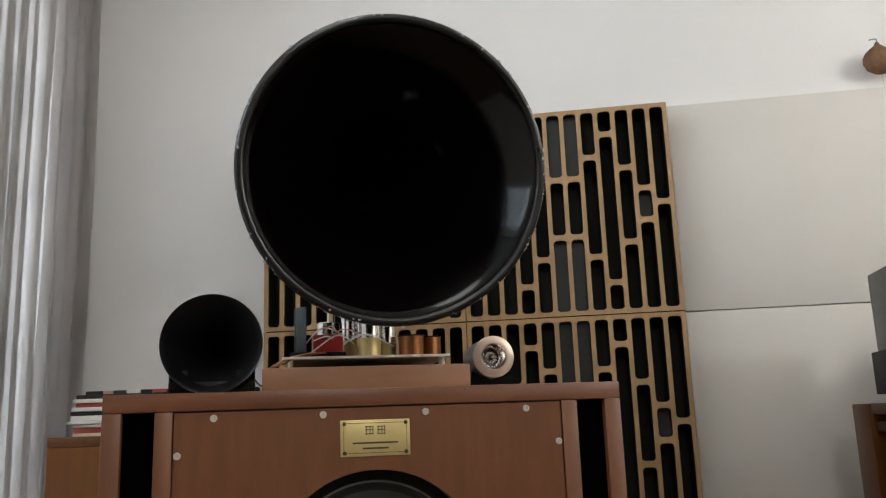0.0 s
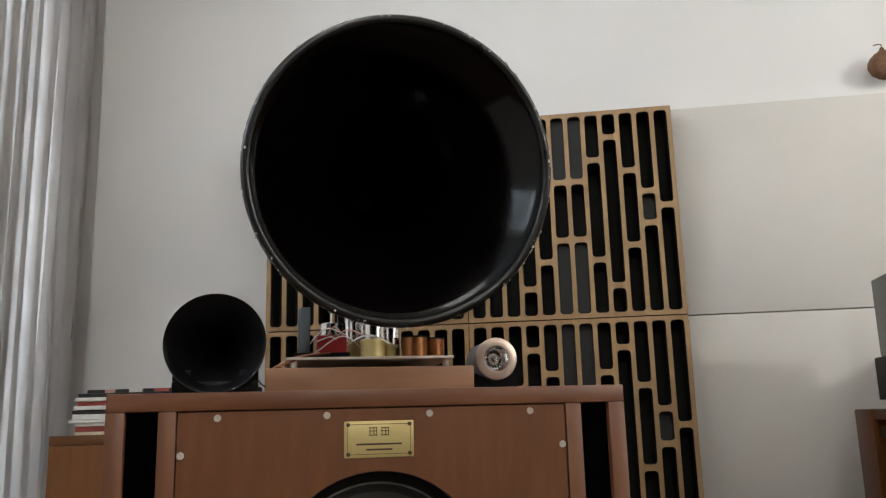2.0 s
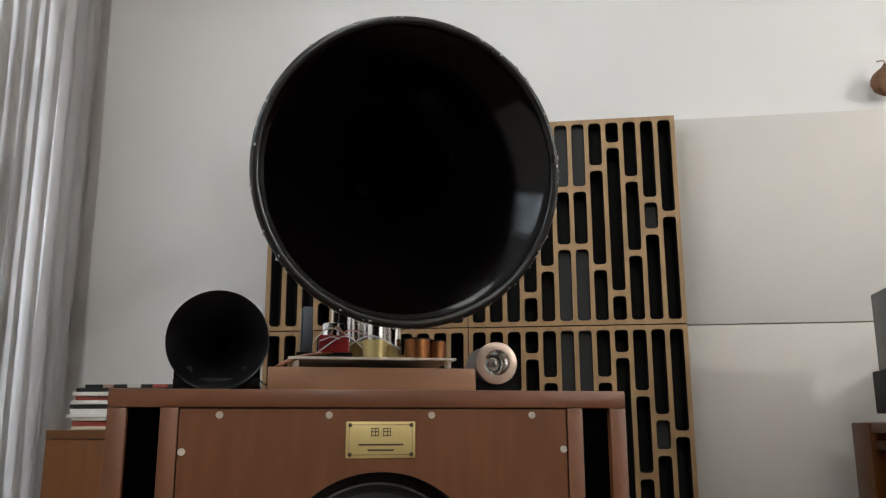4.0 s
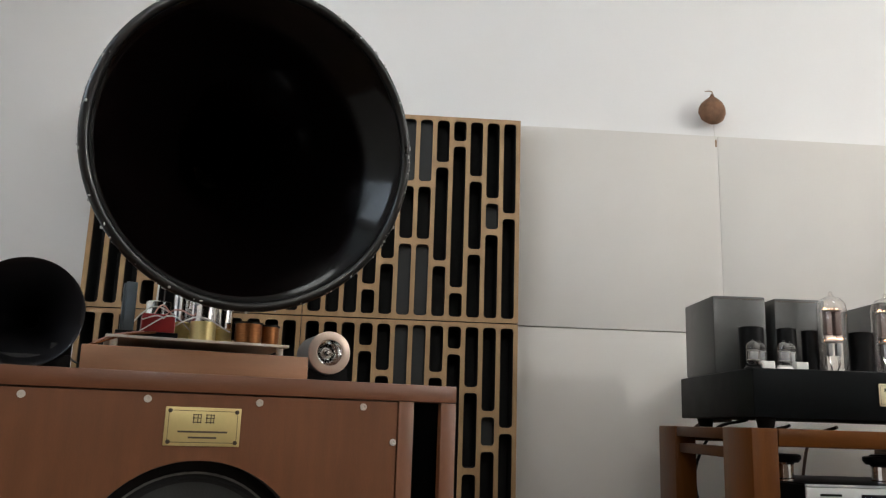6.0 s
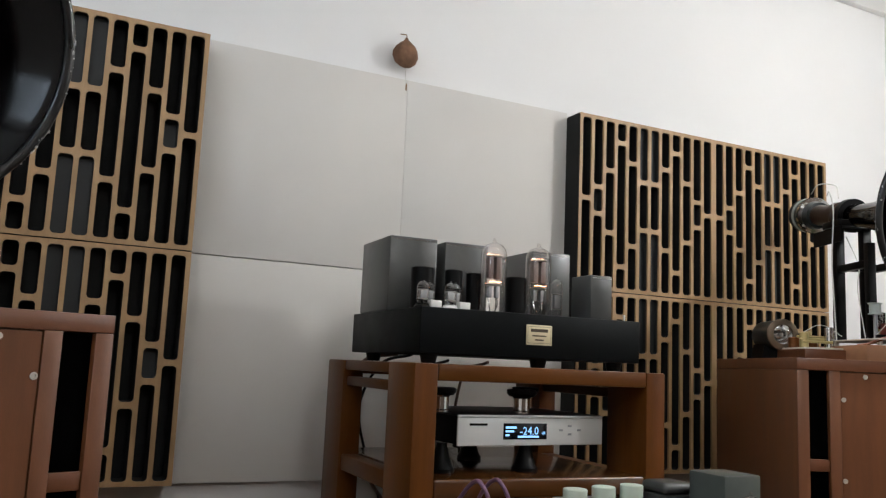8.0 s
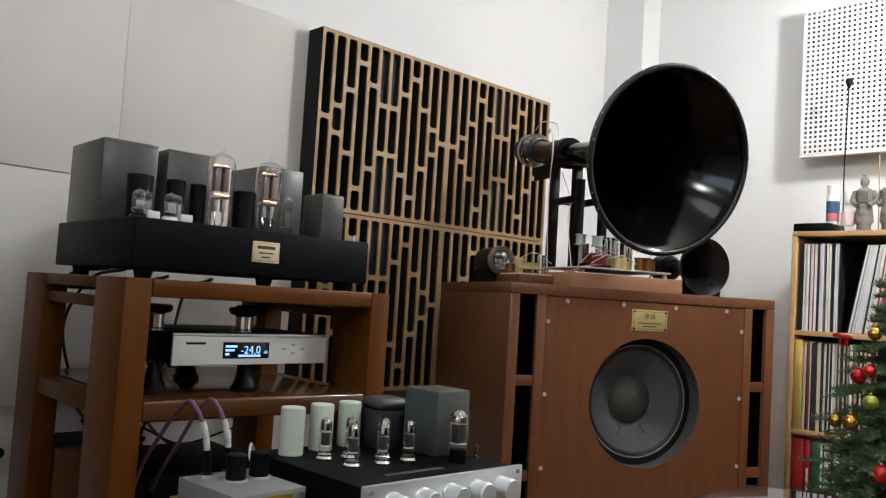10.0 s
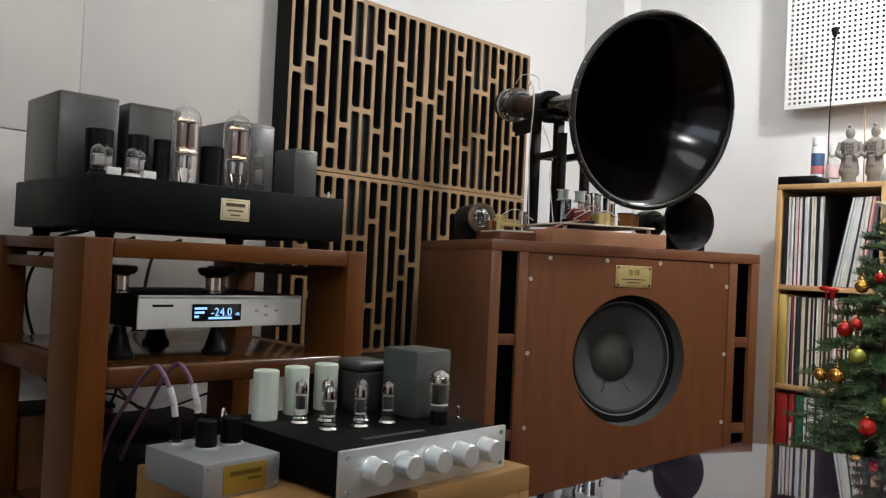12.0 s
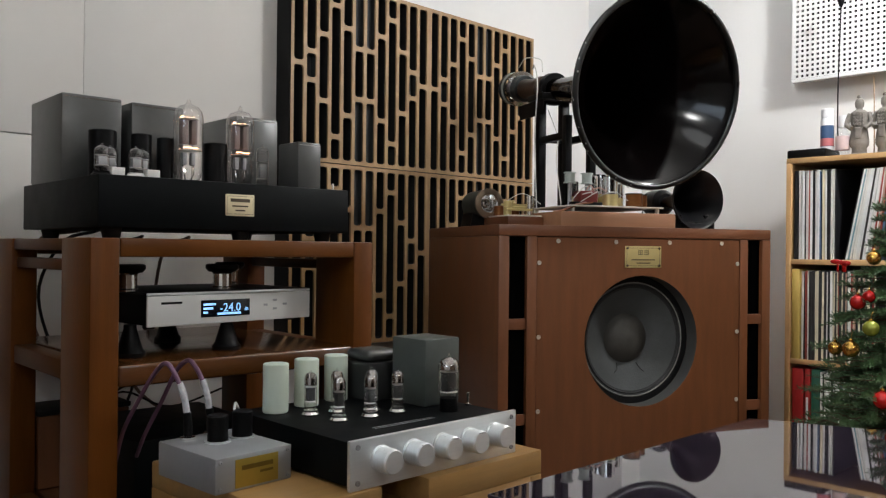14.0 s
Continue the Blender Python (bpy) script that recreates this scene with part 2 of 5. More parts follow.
def mesh_object(name, bm, mat, parent=None, label="", smooth=True, kind=""):
    me = bpy.data.meshes.new(name)
    bmesh.ops.recalc_face_normals(bm, faces=bm.faces[:])
    if smooth:
        for f in bm.faces:
            f.smooth = True
        for e in bm.edges:
            if len(e.link_faces) == 2 and e.calc_face_angle(0) > 0.6:
                e.smooth = False
    bm.to_mesh(me)
    bm.free()
    for one in mat if isinstance(mat, (list, tuple)) else (mat,):
        me.materials.append(one)
    ob = new(name, me)
    if parent:
        ob.parent = parent
    if label or kind:
        tagged(ob, label, kind=kind)
    return ob


def part(name, bm, mat, parent, label="", smooth=True):
    return mesh_object(name, bm, mat, parent, label, smooth)


def thing(name, m, label, category, group=""):
    ob = new(name)
    ob.empty_display_size = 0.05
    ob.matrix_basis = m
    return tagged(ob, label, category, group)


def setting(name, bm, mat, label, m=None, smooth=True):
    ob = mesh_object(name, bm, mat, smooth=smooth)
    if m:
        ob.matrix_basis = m
    return tagged(ob, label, kind="structure")


def box(x0, x1, y0, y1, z0, z1, bevel=0.0, bm=None, segs=2):
    """A box, by its six sides, with rounded edges."""
    b = bmesh.new()
    vs = [b.verts.new((x, y, z)) for x in (x0, x1) for y in (y0, y1) for z in (z0, z1)]
    for q in ((0, 1, 3, 2), (4, 6, 7, 5), (0, 4, 5, 1), (2, 3, 7, 6), (0, 2, 6, 4), (1, 5, 7, 3)):
        b.faces.new([vs[i] for i in q])
    if bevel:
        bmesh.ops.bevel(b, geom=b.edges[:], offset=bevel, segments=segs, affect="EDGES", profile=0.5)
    return join(bm, b)


def join(bm, b):
    if bm is None:
        return b
    me = bpy.data.meshes.new("tmp")
    b.to_mesh(me)
    b.free()
    bm.from_mesh(me)
    bpy.data.meshes.remove(me)
    return bm


def lathe(profile, n=32, m=None, bm=None, cap=True):
    """Turns a profile of (radius, height) round z; m: where it stands."""
    b = bmesh.new()
    rings = []
    for r, z in profile:
        if r < 1e-5:
            rings.append([b.verts.new((0, 0, z))])
        else:
            rings.append([b.verts.new((r * math.cos(2 * math.pi * i / n), r * math.sin(2 * math.pi * i / n), z)) for i in range(n)])
    for a, c in zip(rings, rings[1:]):
        for i in range(n):
            k = (i + 1) % n
            if len(a) == 1 and len(c) == 1:
                continue
            if len(a) == 1:
                b.faces.new((a[0], c[i], c[k]))
            elif len(c) == 1:
                b.faces.new((a[i], a[k], c[0]))
            else:
                b.faces.new((a[i], a[k], c[k], c[i]))
    if cap:
        for ring in (rings[0], rings[-1]):
            if len(ring) > 2:
                b.faces.new(ring)
    if m:
        b.transform(m)
    return join(bm, b)


def cylinder(r, z0, z1, n=24, m=None, bm=None, edge=0.002):
    e = min(edge, r * 0.4, abs(z1 - z0) * 0.4)
    return lathe([(0, z0), (r - e, z0), (r, z0 + e), (r, z1 - e), (r - e, z1), (0, z1)], n, m, bm, cap=False)


def along(a, d):
    """A frame whose z runs from a along d."""
    return Matrix.Translation(a) @ Vector(d).to_track_quat("Z", "Y").to_matrix().to_4x4()


def smooth_line(points, n=6):
    """A curve through the points (Catmull-Rom)."""
    p = [Vector(q) for q in points]
    p = [2 * p[0] - p[1]] + p + [2 * p[-1] - p[-2]]
    out = []
    for a, b, c, d in zip(p, p[1:], p[2:], p[3:]):
        for i in range(n):
            t = i / n
            out.append(0.5 * (2 * b + (c - a) * t + (2 * a - 5 * b + 4 * c - d) * t * t + (3 * b - a - 3 * c + d) * t ** 3))
    return out + [p[-2]]


def hose(points, r, n=8, steps=6, bm=None):
    """A round cable through the points."""
    line = smooth_line(points, steps)
    b = bmesh.new()
    rings = []
    side = Vector((0.31, 0.55, 0.77))
    for i, q in enumerate(line):
        d = (line[min(i + 1, len(line) - 1)] - line[max(i - 1, 0)]).normalized()
        u = d.cross(side).normalized()
        w = d.cross(u)
        rings.append([b.verts.new(q + r * (math.cos(2 * math.pi * k / n) * u + math.sin(2 * math.pi * k / n) * w)) for k in range(n)])
    for a, c in zip(rings, rings[1:]):
        for k in range(n):
            j = (k + 1) % n
            b.faces.new((a[k], a[j], c[j], c[k]))
    b.faces.new(rings[0])
    b.faces.new(rings[-1])
    return join(bm, b)


def sphere(r, center=(0, 0, 0), n=20, bm=None, squash=(1, 1, 1)):
    b = bmesh.new()
    bmesh.ops.create_uvsphere(b, u_segments=n, v_segments=max(6, n // 2), radius=r)
    bmesh.ops.scale(b, vec=squash, verts=b.verts[:])
    bmesh.ops.translate(b, vec=center, verts=b.verts[:])
    return join(bm, b)


def plate_with_hole(x0, x1, z0, z1, loop, y0, y1):
    """An upright board from y0 (front) to y1 with a hole; loop: (x, z) points of the hole, turning once."""
    b = bmesh.new()
    corners = [(x1, z0), (x1, z1), (x0, z1), (x0, z0)]
    cx, cz = sum(p[0] for p in loop) / len(loop), sum(p[1] for p in loop) / len(loop)

    def outer(p):
        dx, dz = p[0] - cx, p[1] - cz
        k = min(((x1 if dx > 0 else x0) - cx) / dx if abs(dx) > 1e-9 else 1e9, ((z1 if dz > 0 else z0) - cz) / dz if abs(dz) > 1e-9 else 1e9)
        return cx + k * dx, cz + k * dz

    pts = list(loop)
    rim = [outer(p) for p in pts]
    for c in corners:
        i = min(range(len(rim)), key=lambda j: (rim[j][0] - c[0]) ** 2 + (rim[j][1] - c[1]) ** 2)
        rim[i] = c
    fi = [b.verts.new((p[0], y0, p[1])) for p in pts]
    fo = [b.verts.new((p[0], y0, p[1])) for p in rim]
    bi = [b.verts.new((p[0], y1, p[1])) for p in pts]
    bo = [b.verts.new((p[0], y1, p[1])) for p in rim]
    n = len(pts)
    for i in range(n):
        k = (i + 1) % n
        b.faces.new((fi[i], fi[k], fo[k], fo[i]))
        b.faces.new((bi[i], bo[i], bo[k], bi[k]))
        b.faces.new((fi[i], bi[i], bi[k], fi[k]))
        b.faces.new((fo[i], fo[k], bo[k], bo[i]))
    return b


def text_part(words, size, m, mat, parent, name="lettering", label=""):
    """Letters in the built-in font, turned into a thin mesh."""
    cu = bpy.data.curves.new(name, "FONT")
    cu.body, cu.size, cu.align_x, cu.align_y, cu.extrude = words, size, "CENTER", "CENTER", 0.0003
    cu.resolution_u = 2
    ob = new(name, cu)
    dg = bpy.context.evaluated_depsgraph_get()
    me = bpy.data.meshes.new_from_object(ob.evaluated_get(dg))
    bpy.data.objects.remove(ob)
    me.name = name
    me.materials.clear()
    me.materials.append(mat)
    out = new(name, me)
    out.parent = parent
    out.matrix_basis = m
    return tagged(out, label) if label else out

# ---- the room ----
YW, XR, XL, YB = 2.420, 3.43, -1.62, -3.0


def room():
    setting("floor", box(XL - 0.2, XR + 0.2, YB - 0.2, YW + 0.2, -0.1, 0.0), M["floor"], "brown wooden floor in shade")
    setting("ceiling", box(XL - 0.2, XR + 0.2, YB - 0.2, YW + 0.2, CEIL, CEIL + 0.1), M["ceiling"], "plain white painted ceiling")
    setting("wall_north", box(XL - 0.2, XR + 0.2, YW, YW + 0.15, 0, CEIL), M["wall"], "white painted wall behind the loudspeakers")
    setting("wall_east", box(XR, XR + 0.15, YB, YW, 0, CEIL), M["wall"], "white painted side wall behind the record shelf")
    # unseen wall behind the camera, added with a tone chosen for reflections and bounce
    setting("wall_south", box(XL - 0.2, XR + 0.2, YB - 0.15, YB, 0, CEIL), M["rear_tone"], "added unseen wall closing the room, toned for reflected light")
    setting("column", box(3.285, XR - 0.001, 2.214, YW - 0.001, 0, CEIL - 0.001), M["wall"], "white plastered column in the room corner")
    setting("trim", box(XL, 3.284, 2.389, YW - 0.001, CEIL - 0.075, CEIL - 0.001, 0.004), M["ceiling"], "white cornice along the top of the wall")
    # west wall with a window opening
    b = bmesh.new()
    for y0, y1, z0, z1 in ((YB, -0.23, 0, CEIL), (1.07, 1.2, 0, CEIL), (2.2, YW, 0, CEIL), (1.2, 2.2, 0, 0.25), (1.2, 2.2, 2.35, CEIL), (-0.23, 1.07, 0, 1.55), (-0.23, 1.07, 2.40, CEIL)):
        box(XL - 0.15, XL, y0, y1, z0, z1, bm=b)
    setting("wall_west", b, M["wall"], "white painted wall with a window beside the curtains")
    win = thing("window_1", pose(XL - 0.08, 0.42, 1.55), "white framed window with evening daylight outside", "window")
    win["kind"] = "structure"
    b = bmesh.new()
    for y0, y1, z0, z1 in ((-0.65, -0.60, 0, 0.85), (0.60, 0.65, 0, 0.85), (-0.60, 0.60, 0, 0.05), (-0.60, 0.60, 0.80, 0.85), (-0.025, 0.025, 0.05, 0.80)):
        box(-0.03, 0.03, y0, y1, z0, z1, 0.004, bm=b)
    part("window_frame", b, M["white_metal"], win)
    for y0 in (-0.60, 0.025):
        p = part("pane", box(-0.004, 0.004, y0, y0 + 0.575, 0.05, 0.80), M["pane"], win)
        p.visible_shadow = False
    win = thing("window_2", pose(XL - 0.08, 1.7, 0.25), "tall white framed window behind the curtain", "window")
    win["kind"] = "structure"
    b = bmesh.new()
    for y0, y1, z0, z1 in ((-0.5, -0.45, 0, 2.1), (0.45, 0.5, 0, 2.1), (-0.45, 0.45, 0, 0.05), (-0.45, 0.45, 2.05, 2.1)):
        box(-0.03, 0.03, y0, y1, z0, z1, 0.004, bm=b)
    part("window_frame", b, M["white_metal"], win)
    p = part("pane", box(-0.004, 0.004, -0.45, 0.45, 0.05, 2.05), M["pane"], win)
    p.visible_shadow = False
    setting("backdrop", box(XL - 1.0, XL - 0.98, -2.2, 3.3, -0.2, 3.0), M["daylight"], "pale evening sky outside the window")


def curtain(y0, y1, pitch, depth, label, x=-1.50, ztop=2.46, phase=0.0, seed=1):
    """A hanging curtain of deep folds; runs along y."""
    n = max(8, int((y1 - y0) / pitch * 22))
    b = bmesh.new()
    grid = []
    rows = 14
    for i in range(n + 1):
        s = i / n
        col = []
        for j in range(rows + 1):
            z = 0.015 + (ztop - 0.015) * j / rows
            f = 1 - j / rows
            drift = 1.5 * noise.noise((s * 6.0, 0.55 * z, 3.1 * seed)) + 0.5 * noise.noise((s * 15.0, 1.1 * z, 7.7 * seed))
            a = 2 * math.pi * s * (y1 - y0) / pitch + phase + 0.9 * math.sin(9 * s + 1.7) + drift
            swell = 0.75 + 0.9 * noise.noise((s * 11.0, 0.4 * z, 5.0))
            d = depth * (0.6 + 0.4 * f) * swell * (1.5 * math.sin(a) + 0.62 * math.sin(2 * a + 0.9) + 0.30 * math.sin(3.3 * a) + 0.12 * math.sin(7.1 * a))
            col.append(b.verts.new((x + d, y0 + s * (y1 - y0) + 0.016 * math.sin(a * 1.0 + 2), z)))
        grid.append(col)
    for p, q in zip(grid, grid[1:]):
        for j in range(rows):
            b.faces.new((p[j], q[j], q[j + 1], p[j + 1]))
    bmesh.ops.solidify(b, geom=b.faces[:], thickness=0.0025)
    th = thing("curtain", pose(0, 0, 0), label, "curtain")
    part("cloth", b, M["curtain"], th)
    return th


def curtain_rail():
    th = thing("curtain_rail", pose(-1.50, 0, 2.475), "white metal curtain rail under the ceiling", "curtain rail")
    part("rail", box(-0.012, 0.012, -1.4, 2.24, 0.0, 0.02, 0.003), M["white_metal"], th)
    for y in (-1.2, 0.0, 1.2, 2.1):
        part("bracket", box(-0.008, 0.008, y - 0.01, y + 0.01, 0.02, CEIL - 2.475 - 0.001), M["white_metal"], th)


BARS = ((0.485,), (0.41, 0.57), (0.30, 0.675), (0.12, 0.87), (0.235, 0.74), (0.34, 0.635))
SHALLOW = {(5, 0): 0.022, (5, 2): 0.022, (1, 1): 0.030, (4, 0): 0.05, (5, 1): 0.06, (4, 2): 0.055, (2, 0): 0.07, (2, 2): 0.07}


def diffuser_panel():
    """A square board of twelve columns of rounded wells of differing depth; front at y 0, foot at z 0."""
    s, deep = 0.598, 0.105
    edge, rib, bar = 0.012, 0.0125, 0.016
    pitch = (s - 2 * edge + rib) / 12
    face, wells, done = bmesh.new(), bmesh.new(), {}
    rad, k = 0.010, 4
    for c in range(12):
        kind = c if c < 6 else 11 - c
        x0 = -s / 2 + edge + c * pitch
        x1 = x0 + pitch - rib
        cx0 = -s / 2 if c == 0 else x0 - rib / 2
        cx1 = s / 2 if c == 11 else x1 + rib / 2
        stops = [1.0] + [1 - v for v in BARS[kind]] + [0.0]
        for seg in range(len(stops) - 1):
            zt = s - edge if seg == 0 else edge + stops[seg] * (s - 2 * edge) - bar / 2
            zb = edge if seg == len(stops) - 2 else edge + stops[seg + 1] * (s - 2 * edge) + bar / 2
            cz1 = s if seg == 0 else zt + bar / 2
            cz0 = 0 if seg == len(stops) - 2 else zb - bar / 2
            depth = SHALLOW.get((kind, seg), 0.080)
            ring, outer = [], []
            for (ox, oz), (ax, az), a0 in (((cx1, cz1), (x1 - rad, zt - rad), 0), ((cx0, cz1), (x0 + rad, zt - rad), 90), ((cx0, cz0), (x0 + rad, zb + rad), 180), ((cx1, cz0), (x1 - rad, zb + rad), 270)):
                arc = []
                for i in range(k + 1):
                    t = radians(a0 + 90 * i / k)
                    arc.append((ax + rad * math.cos(t), az + rad * math.sin(t)))
                ring.append(arc)
                outer.append((ox, oz))
            fo = [face.verts.new((x, 0, z)) for x, z in outer]
            fi = [[face.verts.new((x, 0, z)) for x, z in arc] for arc in ring]
            fb = [[face.verts.new((x, 0.007, z)) for x, z in arc] for arc in ring]
            flat = [v for arc in fi for v in arc]
            flatb = [v for arc in fb for v in arc]
            for q in range(4):
                for i in range(k):
                    face.faces.new((fo[q], fi[q][i], fi[q][i + 1]))
                face.faces.new((fo[q], fi[q][k], fi[(q + 1) % 4][0], fo[(q + 1) % 4]))
            n = len(flat)
            for i in range(n):
                face.faces.new((flat[i], flatb[i], flatb[(i + 1) % n], flat[(i + 1) % n]))
            pts = [p for arc in ring for p in arc]
            w0 = [wells.verts.new((x, 0.007, z)) for x, z in pts]
            w1 = [wells.verts.new((x, depth, z)) for x, z in pts]
            for i in range(n):
                wells.faces.new((w0[i], w1[i], w1[(i + 1) % n], w0[(i + 1) % n]))
            wells.faces.new(w1)
            if (kind, seg, c) not in done:
                done[(kind, seg, c)] = wells
            wells = bmesh.new()
    th = thing("diffuser_panel", pose(0, 0, 0), "square plywood sound diffuser with dark rounded slots, hung on the wall", "sound diffuser", "diffuser panels on the wall")
    bmesh.ops.remove_doubles(face, verts=face.verts[:], dist=0.0002)
    part("slotted_face", face, M["ply"], th, "tan plywood face cut with rounded slots", smooth=False)
    wells.free()
    # shallow wells take the lit copy of the well paint
    for key, b in done.items():
        part("well", b, M["lit_well" if SHALLOW.get(key[:2], 1) < 0.035 else "well"], th, smooth=False)
    for z0 in (0.0, s - 0.004):
        part("edge_strip", box(-s / 2, s / 2, 0.0015, 0.006, z0, z0 + 0.004), M["ply"], th)
    b = bmesh.new()
    for x0, x1, z0, z1 in ((-s / 2, -s / 2 + 0.004, 0, s), (s / 2 - 0.004, s / 2, 0, s), (-s / 2 + 0.004, s / 2 - 0.004, 0, 0.004), (-s / 2 + 0.004, s / 2 - 0.004, s - 0.004, s)):
        box(x0, x1, 0.0065, deep, z0, z1, bm=b)
    box(-s / 2 + 0.004, s / 2 - 0.004, deep - 0.004, deep, 0.004, s - 0.004, bm=b)
    part("case", b, M["black_side"], th, "black stained case")
    return th


def wall_panels():
    first = diffuser_panel()
    spots = [(x, z) for x in (0.026, -0.574, 1.853, 2.450) for z in (1.066, 0.465)]
    first.matrix_basis = pose(spots[0][0], 2.314, spots[0][1])
    for x, z in spots[1:]:
        copy_thing(first, pose(x, 2.314, z))
    for x, w, z in ((0.6430, 0.3068, 1.071), (1.2525, 0.3022, 1.071), (0.6430, 0.3068, 0.4585), (1.2525, 0.3022, 0.4585)):
        th = thing("absorber_panel", pose(x, YW - 0.026, z), "square off-white fabric acoustic panel flush on the wall", "acoustic panel", "fabric panels on the wall")
        part("fabric_cover", box(-w, w, 0, 0.0258, 0, 0.6095, 0.0016), M["fabric"], th)


# ---- loudspeakers ----
CAB_L = pose(-0.334, 1.469, 0, 0, 0, 19.0)
CAB_R = pose(2.191, 1.442, 0, 0, 0, -25.0)


def screw_head(r=0.0085):
    return lathe([(0, 0.0005), (r * 0.45, 0.0005), (r * 0.5, 0.0025), (r, 0.0022), (r * 1.02, 0)], 14, pose(0, 0, 0, 90), cap=False)


def name_plate(parent, w, h, x, z, lines, bolts=True, metal="brass"):
    pl = part("name_plate", box(-w / 2, w / 2, -0.002, 0, -h / 2, h / 2, 0.0015), M[metal], parent, "small brass name plate with dark engraving")
    pl.location = (x, 0.0, z)
    for cx, cz, bw, bh in lines:
        o = part("engraved_bar", box(cx - bw / 2, cx + bw / 2, -0.0026, -0.0018, cz - bh / 2, cz + bh / 2), M["ink"], pl)
    b = bmesh.new()
    for x0, x1, z0, z1 in ((-w * 0.455, w * 0.455, h * 0.40, h * 0.415), (-w * 0.455, w * 0.455, -h * 0.415, -h * 0.40), (-w * 0.455, -w * 0.449, -h * 0.40, h * 0.40), (w * 0.449, w * 0.455, -h * 0.40, h * 0.40)):
        box(x0, x1, -0.0024, -0.0018, z0, z1, bm=b)
    part("engraved_border", b, M["ink"], pl)
    if bolts:
        me = screw_head(0.0035)
        first = part("plate_screw", me, M["ink"], pl)
        first.location = (-w * 0.44, -0.002, h * 0.40)
        for sx, sz in ((1, 1), (-1, -1), (1, -1)):
            o = new("plate_screw", first.data)
            o.parent, o.location = pl, (sx * w * 0.44, -0.002, sz * h * 0.40)
    return pl


# two signs on the plates, as plain strokes
GLYPHS = []
for gx in (-0.0105, 0.0105):
    GLYPHS += [(gx, 0.0135 + dz, 0.0145, 0.0014) for dz in (-0.0065, 0.0005, 0.0060)] + [(gx + dx, 0.0130, 0.0013, 0.0150) for dx in (-0.0055, 0.0012, 0.0062)]


def cabinet():
    W, T, D = 0.459, 0.857, 0.594
    th = thing("bass_cabinet", CAB_L, "mahogany veneered bass cabinet with a round woofer and side vents", "loudspeaker", "bass cabinets")
    for s in (-1, 1):
        x0, x1 = sorted((s * W, s * (W - 0.031)))
        part("side_panel", box(x0, x1, 0.0, D, 0.0, T - 0.0315, 0.0015), M["walnut"], th)
        x0, x1 = sorted((s * 0.374, s * 0.3445))
        part("stile", box(x0, x1, 0.0, 0.03, 0.035, T - 0.0315, 0.001), M["walnut"], th)
        for z in (0.582, 0.317):
            x0, x1 = sorted((s * 0.3745, s * 0.4275))
            part("vent_bar", box(x0, x1, 0.004, 0.05, z - 0.015, z + 0.015, 0.001), M["walnut_frame"], th)
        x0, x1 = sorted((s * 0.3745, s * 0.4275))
        # black sheet close behind the opening paints in the dark of the cavity
        part("vent_shade", box(x0, x1, 0.014, 0.02, 0.04, T - 0.033), M["void"], th, "black sheet standing in for the shade inside the vent")
    part("top_panel", box(-W, W, 0.0, D, T - 0.031, T, 0.0015), M["walnut_frame"], th)
    part("bottom_panel", box(-W + 0.031, W - 0.031, 0.0, D, 0.0, 0.034, 0.0015), M["walnut_frame"], th)
    part("back_panel", box(-W + 0.0315, W - 0.0315, D - 0.02, D - 0.001, 0.035, T - 0.032), M["walnut"], th)
    n = 64
    loop = [(0.191 * math.cos(2 * math.pi * i / n), 0.525 + 0.191 * math.sin(2 * math.pi * i / n)) for i in range(n)]
    part("baffle", plate_with_hole(-0.3425, 0.3425, 0.036, 0.8235, loop, 0.003, 0.045), M["walnut"], th, "flat mahogany front board with a round opening", smooth=True)
    # black sheet that puts the shade into the groove round the baffle
    part("groove_shade", plate_with_hole(-0.3444, 0.3444, 0.0345, 0.825, [(0.193 * math.cos(2 * math.pi * i / n), 0.525 + 0.193 * math.sin(2 * math.pi * i / n)) for i in range(n)], 0.0465, 0.052), M["void"], th)
    wm = pose(0, 0.052, 0.525, 90)
    wo = part("woofer", lathe([(0.1905, 0.000), (0.180, 0.001), (0.174, 0.001), (0.171, 0.000), (0.171, -0.012), (0.195, -0.012)], 64, wm, cap=False), M["rubber"], th, "black metal woofer frame")
    part("opening_lining", lathe([(0.1908, 0.0478), (0.1902, 0.0470), (0.1902, 0.001), (0.1908, 0.0005)], 64, wm, cap=False), M["lining"], th, "grey painted edge of the round opening")
    part("trim_ring", lathe([(0.1705, 0.0012), (0.1695, 0.0028), (0.1675, 0.0028), (0.1665, 0.001)], 64, wm, cap=False), M["gasket"], wo)
    part("surround", lathe([(0.172, 0.000), (0.166, 0.001), (0.162, -0.0015), (0.159, 0.001), (0.156, -0.0015), (0.153, -0.002)], 64, wm, cap=False), M["surround"], wo)
    part("cone", lathe([(0.1535, -0.002), (0.132, -0.012), (0.108, -0.024), (0.090, -0.035), (0.072, -0.045)], 64, wm, cap=False), M["cone"], wo, "dark grey paper woofer cone")
    part("dust_cap", lathe([(0.0, -0.014), (0.022, -0.016), (0.046, -0.023), (0.062, -0.033), (0.0745, -0.0450)][::-1], 48, wm, cap=False), M["cap"], wo)
    part("basket", lathe([(0.071, -0.047), (0.155, -0.03), (0.171, -0.012)], 32, wm, cap=False), M["plastic"], wo)
